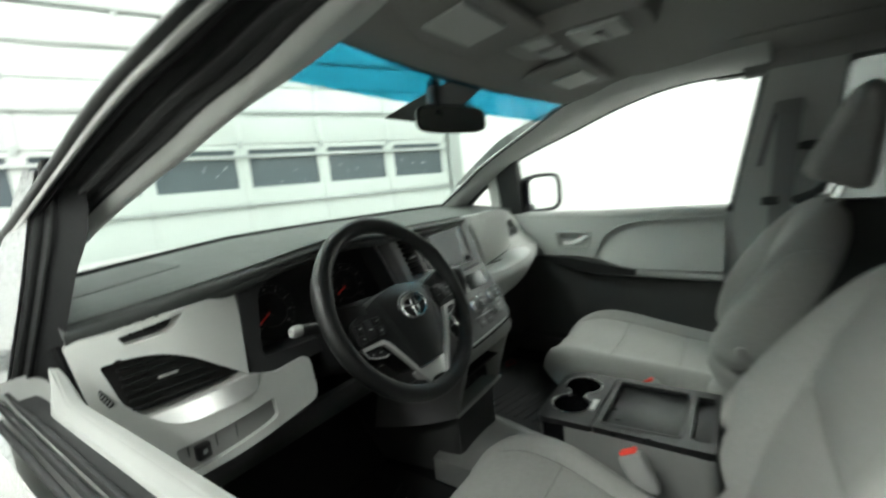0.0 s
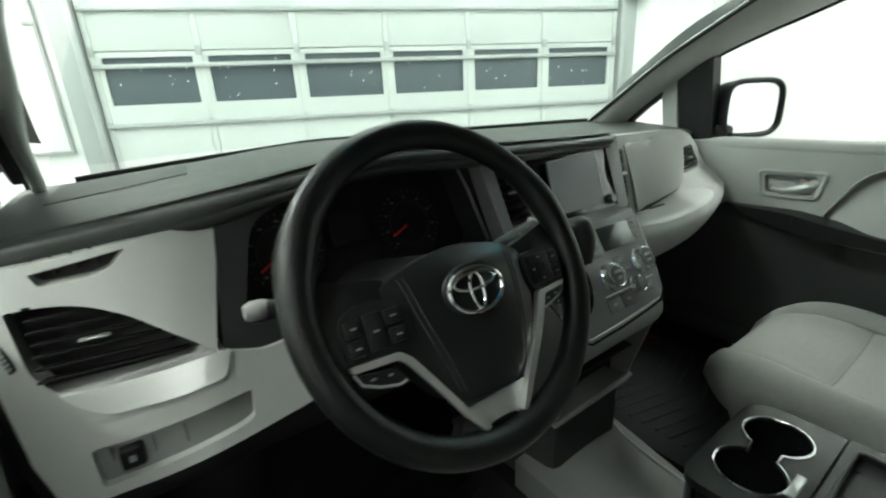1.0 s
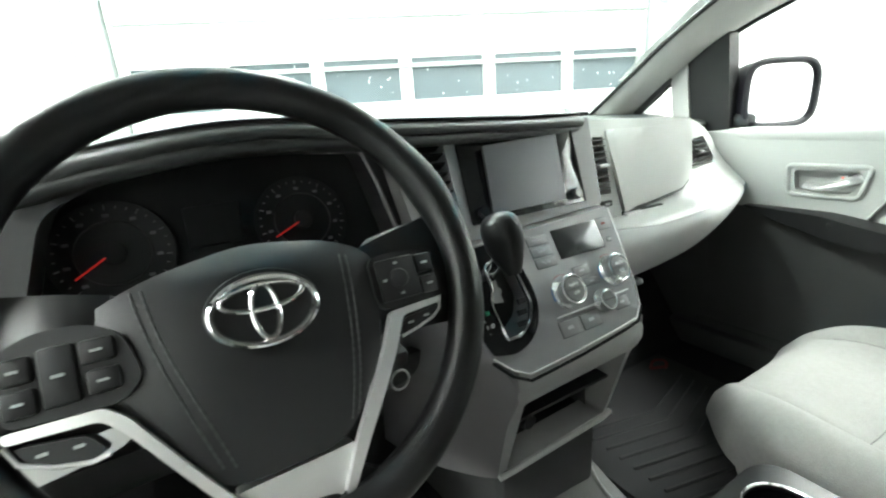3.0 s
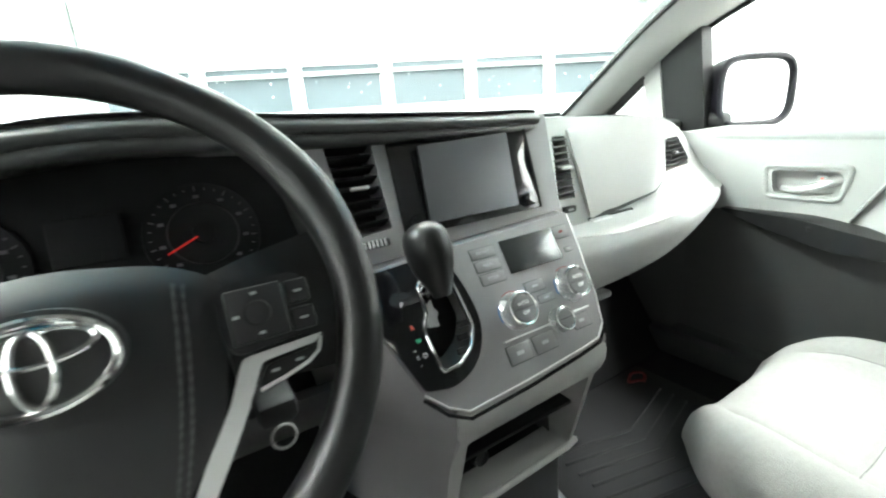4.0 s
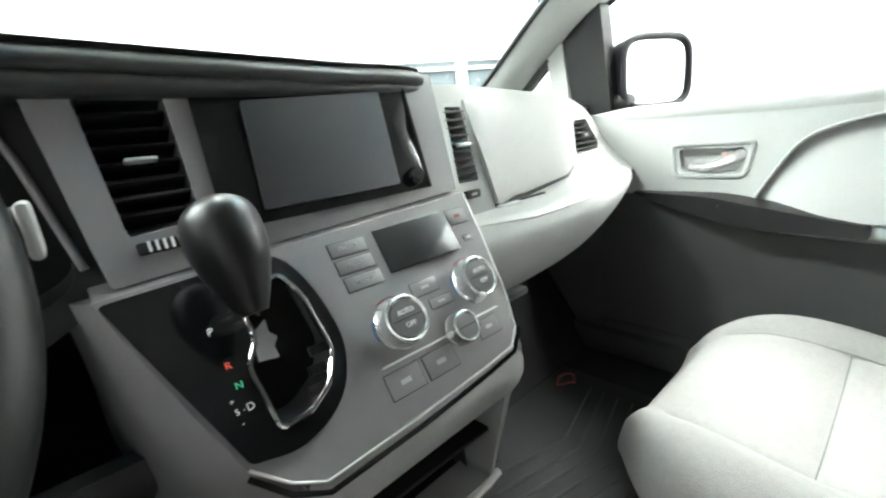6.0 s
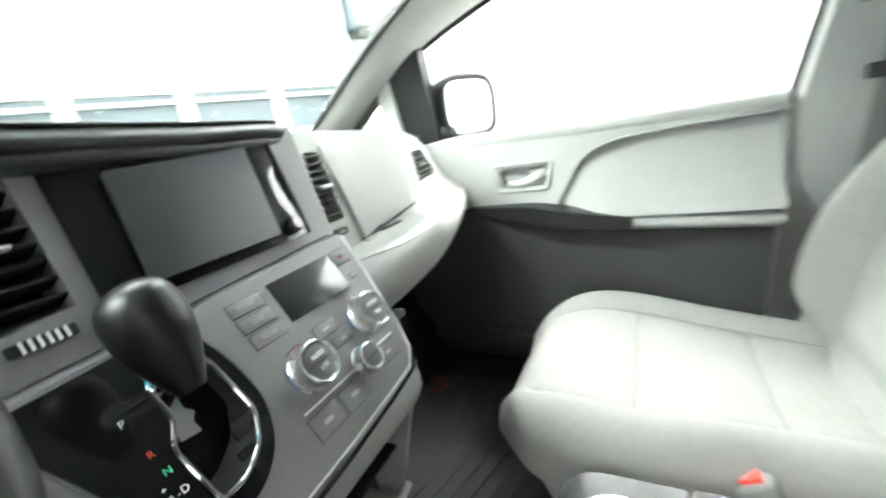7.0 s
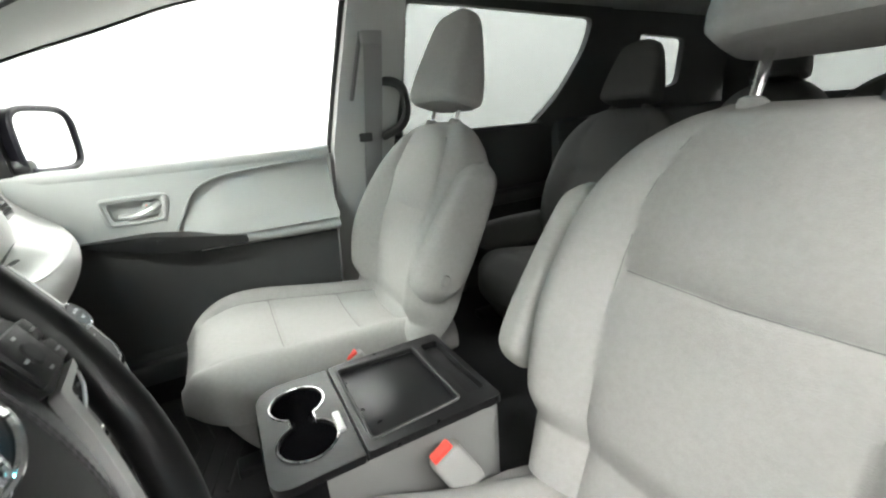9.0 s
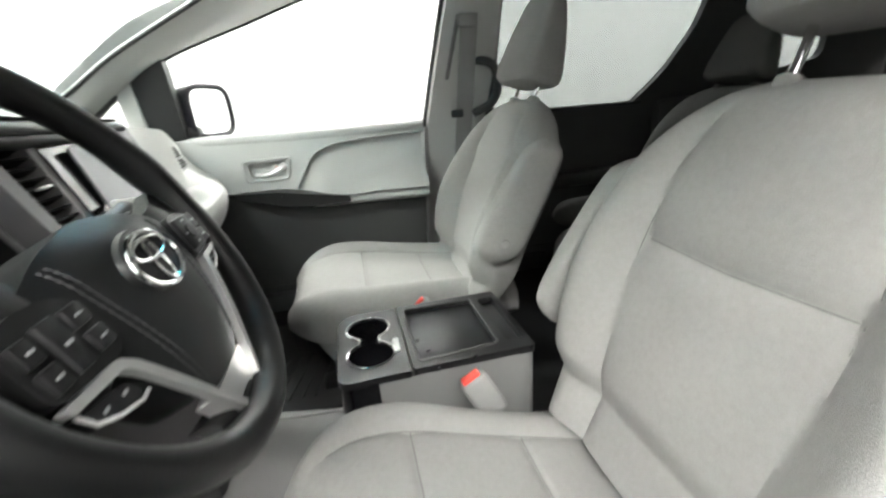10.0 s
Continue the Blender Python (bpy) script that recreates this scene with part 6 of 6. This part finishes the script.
part("cover_edge", tube(curve([(0.118, 0.235, 0.50), (0.098, 0.18, 0.50), (0.070, 0.126, 0.50), (0.052, 0.04, 0.50), (0.046, -0.06, 0.50)]), 0.0042, 8), MIDGREY, stack, "light grey edge of the floor cover")


# passenger side
def fP(x, z):
    brow = 1.0 + 0.06 * ease(x, [0.78, 0.88], [0, 1])
    toe = ease(x, [0.60, 0.70], [0, 1]) * max(0, (brow - z) / (brow - 0.95)) ** 1.25
    return Vector((x, 0.258 + 0.20 * (z - 1.0) + 0.20 * max(0, x - 0.25) + 3.0 * max(0, x - 0.81) ** 2 - 0.072 * toe, z))


def shrunk(pts, k):
    """The same outline drawn in towards its middle."""
    mx, mz = sum(p[0] for p in pts) / len(pts), sum(p[1] for p in pts) / len(pts)
    return [(mx + (x - mx) * k, mz + (z - mz) * k) for x, z in pts]


pv = fillet([(0.199, 1.117), (0.231, 1.116), (0.236, 1.007), (0.194, 1.008)], 0.004, 3)
pv2 = fillet([(0.669, 1.080), (0.752, 1.082), (0.812, 1.024), (0.800, 1.006), (0.648, 1.003)], 0.006, 3)
bag_o = fillet([(0.234, 1.128), (0.625, 1.120), (0.653, 1.088), (0.630, 0.998), (0.565, 0.973), (0.266, 0.964)], [0.012, 0.03, 0.03, 0.03, 0.02, 0.012], 5)
pp = part("passenger_panel", panel(fillet([(0.136, 1.150), (0.40, 1.144), (0.68, 1.134), (0.79, 1.095), (0.865, 1.030), (0.898, 0.950), (0.72, 0.948), (0.60, 0.962), (0.50, 0.964), (0.165, 0.955), (0.118, 1.02)], [0.003, 0, 0.06, 0.08, 0.06, 0.01, 0, 0, 0, 0.004, 0.004], 5), [pv, pv2, shrunk(bag_o, 0.97)], fP, FWD * 0.05, 0.03), LIGHT, dash, "light grey passenger panel")
part("vent_back", rbox(fP(0.215, 1.062) + FWD * 0.04, (0.06, 0.01, 0.14), 0.002), BLACK, pp)
for k in range(9):
    part("louvre", rbox(fP(0.2155, 1.015 + 0.0115 * k) + FWD * 0.010, (0.044, 0.020, 0.003), 0.001, Euler((radians(-20), 0, 0)).to_matrix()), KEYM, pp)
part("vent_tab", rbox(fP(0.218, 1.062) - FWD * 0.004, (0.026, 0.010, 0.006), 0.002), SILVER, pp, "silver vent tab")
VTURN = Euler((0, 0, radians(11))).to_matrix()
part("vent_back", rbox(fP(0.728, 1.042) + FWD * 0.045, (0.17, 0.01, 0.085), 0.002, VTURN), BLACK, pp)
for k in range(6):
    part("louvre", rbox(fP(0.730 - 0.005 * k, 1.012 + 0.0118 * k) + FWD * 0.010, (0.158 - 0.015 * k, 0.020, 0.0028), 0.001, Euler((radians(-20), 0, radians(11))).to_matrix()), KEYM, pp)
part("vent_tab", rbox(fP(0.722, 1.044) - FWD * 0.002, (0.022, 0.010, 0.006), 0.002, VTURN), SILVER, pp, "silver vent tab")
part("airbag_door", panel(bag_o, [], lambda x, z: fP(x, z) - FWD * (0.007 - 0.006 * max(0, 1 - min(abs(x - 0.24), abs(z - 1.13), abs(z - 0.966)) / 0.006)), FWD * 0.012, 0.02), LIGHT, pp, "light grey upper glovebox door")
part("door_gap", panel(shrunk(bag_o, 1.012), [], lambda x, z: fP(x, z) + FWD * 0.008, FWD * 0.004, 0.03), BLACK, pp)
# Black strip laid on the panel as the shadow in the slot below the door.
part("door_shadow_gap", panel([(0.262, 0.966), (0.565, 0.975), (0.613, 0.989), (0.616, 0.984), (0.57, 0.966), (0.265, 0.956)], [], lambda x, z: fP(x, z) - FWD * 0.002, FWD * 0.004, 0.03), BLACK, pp)
part("glove_latch", rbox(fP(0.292, 0.960) - FWD * 0.010, (0.055, 0.014, 0.006), 0.002), SILVER, pp, "silver glovebox latch")
part("latch_recess", rbox(fP(0.320, 0.958) - FWD * 0.003, (0.17, 0.010, 0.010), 0.003), BLACK, pp)
part("vent_wheel", rbox(fP(0.214, 0.990) - FWD * 0.002, (0.030, 0.008, 0.012), 0.002), DARK, pp)
part("wheel_mark", rbox(fP(0.214, 0.990) - FWD * 0.0065, (0.012, 0.001, 0.004), 0.0), GREYINK, pp)


def bulge(u, v):
    x = 0.088 + 0.806 * u
    end = max(0, (x - 0.79) / 0.104)
    pr = [(0.300, 0.960), (0.214, 0.955), (0.188, 0.941), (0.180, 0.915), (0.200, 0.873), (0.242, 0.830), (0.31, 0.785), (0.42, 0.75)]
    k = v * (len(pr) - 1)
    i = min(int(k), len(pr) - 2)
    t = k - i
    p0, p1, p2, p3 = pr[max(0, i - 1)], pr[i], pr[i + 1], pr[min(len(pr) - 1, i + 2)]
    q = [0.5 * (2 * b + (c - a) * t + (2 * a - 5 * b + 4 * c - d) * t * t + (3 * b - a - 3 * c + d) * t ** 3) for a, b, c, d in zip(p0, p1, p2, p3)]
    z = q[1] + 0.025 * max(0, x - 0.55) + 0.10 * max(0, x - 0.5) * max(0, 0.955 - q[1]) / 0.1
    return Vector((x, q[0] + 0.40 * max(0, x - 0.3) ** 2 + 0.045 * end ** 2.5, z + (0.925 - z) * 0.30 * min(1, end) ** 3))


part("lower_glovebox", thick(surf(bulge, 60, 32), (0, 0.02, 0)), GLOVE, dash, "light grey rounded lower glovebox")


def ledge(u, v):
    """The bright top of the lower glovebox, from under the panel to its rounded brow."""
    x = 0.150 + 0.53 * u
    q = bulge((x - 0.088) / 0.806, 0.025 + 0.23 * v * (0.55 + 0.45 * min(1, 4 * u)) * (1 - 0.5 * max(0, (u - 0.8) / 0.2) ** 2))
    return q + Vector((0, -0.0012, 0.0015))


part("silver_ledge", thick(surf(ledge, 50, 8), (0, 0.002, -0.003)), LEDGE, dash, "satin silver ledge over the glovebox")
part("glove_handle", rbox((0.20, 0.19, 0.845), (0.08, 0.02, 0.012), 0.004), DARK, dash, "dark glovebox pull")
part("knee_panel", thick(surf(lambda u, v: Vector((-0.84 + 0.68 * u, 0.19 + 0.22 * v * v + 0.06 * v, 0.86 - 0.20 * v)), 12, 8), (0, 0.02, 0)), DARK, dash, "dark knee panel")
part("crash_beam", rbox((0, 0.52, 0.93), (1.66, 0.12, 0.26), 0.03), BLACK, dash)

# floor mats, pedals
mat_p = thing("floor_mat", (0.42, 0.16, 0.42), "black ribbed rubber floor mat on carpet", "floor mat", "front floor mats")
part("sheet", rbox((0.42, 0.16, 0.424), (0.52, 0.50, 0.008), 0.003), RUBBER, mat_p)
for k in range(9):
    part("ridge", tube([(0.22, 0.02 + 0.035 * k, 0.430), (0.42, -0.03 + 0.035 * k, 0.430), (0.62, 0.02 + 0.035 * k, 0.430)], 0.004, 6), RUBBER, mat_p)
copy_thing(mat_p, Matrix.Translation((-0.44, 0.16, 0.42)))

strap = solid("red_strap", tube([(0.612 + 0.026 * math.cos(t) + 0.006 * math.cos(3 * t), 0.362 + 0.020 * math.sin(t), 0.436 + 0.004 * math.sin(2 * t)) for t in [2 * math.pi * k / 28 for k in range(28)]], 0.005, 8, True, 0.6), DIMRED, "small red strap loop lying on the floor mat", "strap")

# overhead: console, lights, visors, mirror
oh = thing("overhead_console", (0.0, -0.20, 1.60), "grey overhead console with a sunglasses holder", "overhead console")
part("body", surf(lambda u, v: Vector((0.0 + super_ring(u, 0.10 - 0.01 * v, 0.17, 0.35)[0], -0.19 + super_ring(u, 0.1, 0.17 - 0.012 * v, 0.35)[1], 1.60 - 0.04 * v)), 40, 4, True, True), HEADLINE, oh)
part("holder_lid", rbox((-0.015, -0.245, 1.556), (0.115, 0.11, 0.012), 0.008), LIGHT, oh, "light grey holder lid")
part("holder_slot", rbox((-0.01, -0.25, 1.549), (0.07, 0.022, 0.006), 0.006), BLACK, oh)
for x in (-0.055, 0.055):
    part("map_light", rbox((x, -0.12, 1.558), (0.07, 0.06, 0.012), 0.01), MIDGREY, oh, "frosted map light lens")


def visor(s):
    v = thing("sun_visor", (s * 0.36, 0.0, 1.57), "grey cloth sun visor folded up, with a mirror flap", "sun visor", "sun visors")
    part("flap", rbox((s * 0.36, -0.06, 1.556), (0.40, 0.17, 0.018), 0.009, Euler((radians(-9), 0, 0)).to_matrix(), 3), HEADLINE, v)
    part("mirror_cover", rbox((s * 0.36, -0.07, 1.544), (0.16, 0.09, 0.006), 0.003, Euler((radians(-9), 0, 0)).to_matrix()), LIGHT, v, "light vanity mirror cover")
    return v


visor(1)
visor(-1).location += Vector((0.05, -0.015, 0))
rv = thing("rear_view_mirror", (-0.08, 0.10, 1.45), "black rear-view mirror on the windshield", "rear-view mirror")
part("housing", surf(lambda u, v: Vector((-0.124, 0.080, 1.420)) + Matrix.Rotation(radians(-18), 3, "Z") @ Vector((super_ring(u, 0.108 - 0.02 * v ** 2, 0.034, 0.5)[0], 0.03 * v, super_ring(u, 0.12, 0.034 - 0.012 * v ** 2, 0.5)[1])), 40, 6, True, True), BLACK, rv)
part("glass", surf(lambda u, v: Vector((-0.124, 0.079, 1.420)) + Matrix.Rotation(radians(-18), 3, "Z") @ Vector((super_ring(u, 0.100 * v, 0.028 * v, 0.5)[0], -0.001, super_ring(u, 0.100 * v, 0.028 * v, 0.5)[1])), 40, 3, True), MIRROR, rv, "mirror glass")
part("stem", tube(curve([(-0.165, 0.100, 1.425), (-0.150, 0.118, 1.47), (-0.120, 0.130, 1.520)]), 0.016, 10), BLACK, rv, "black mirror stem")
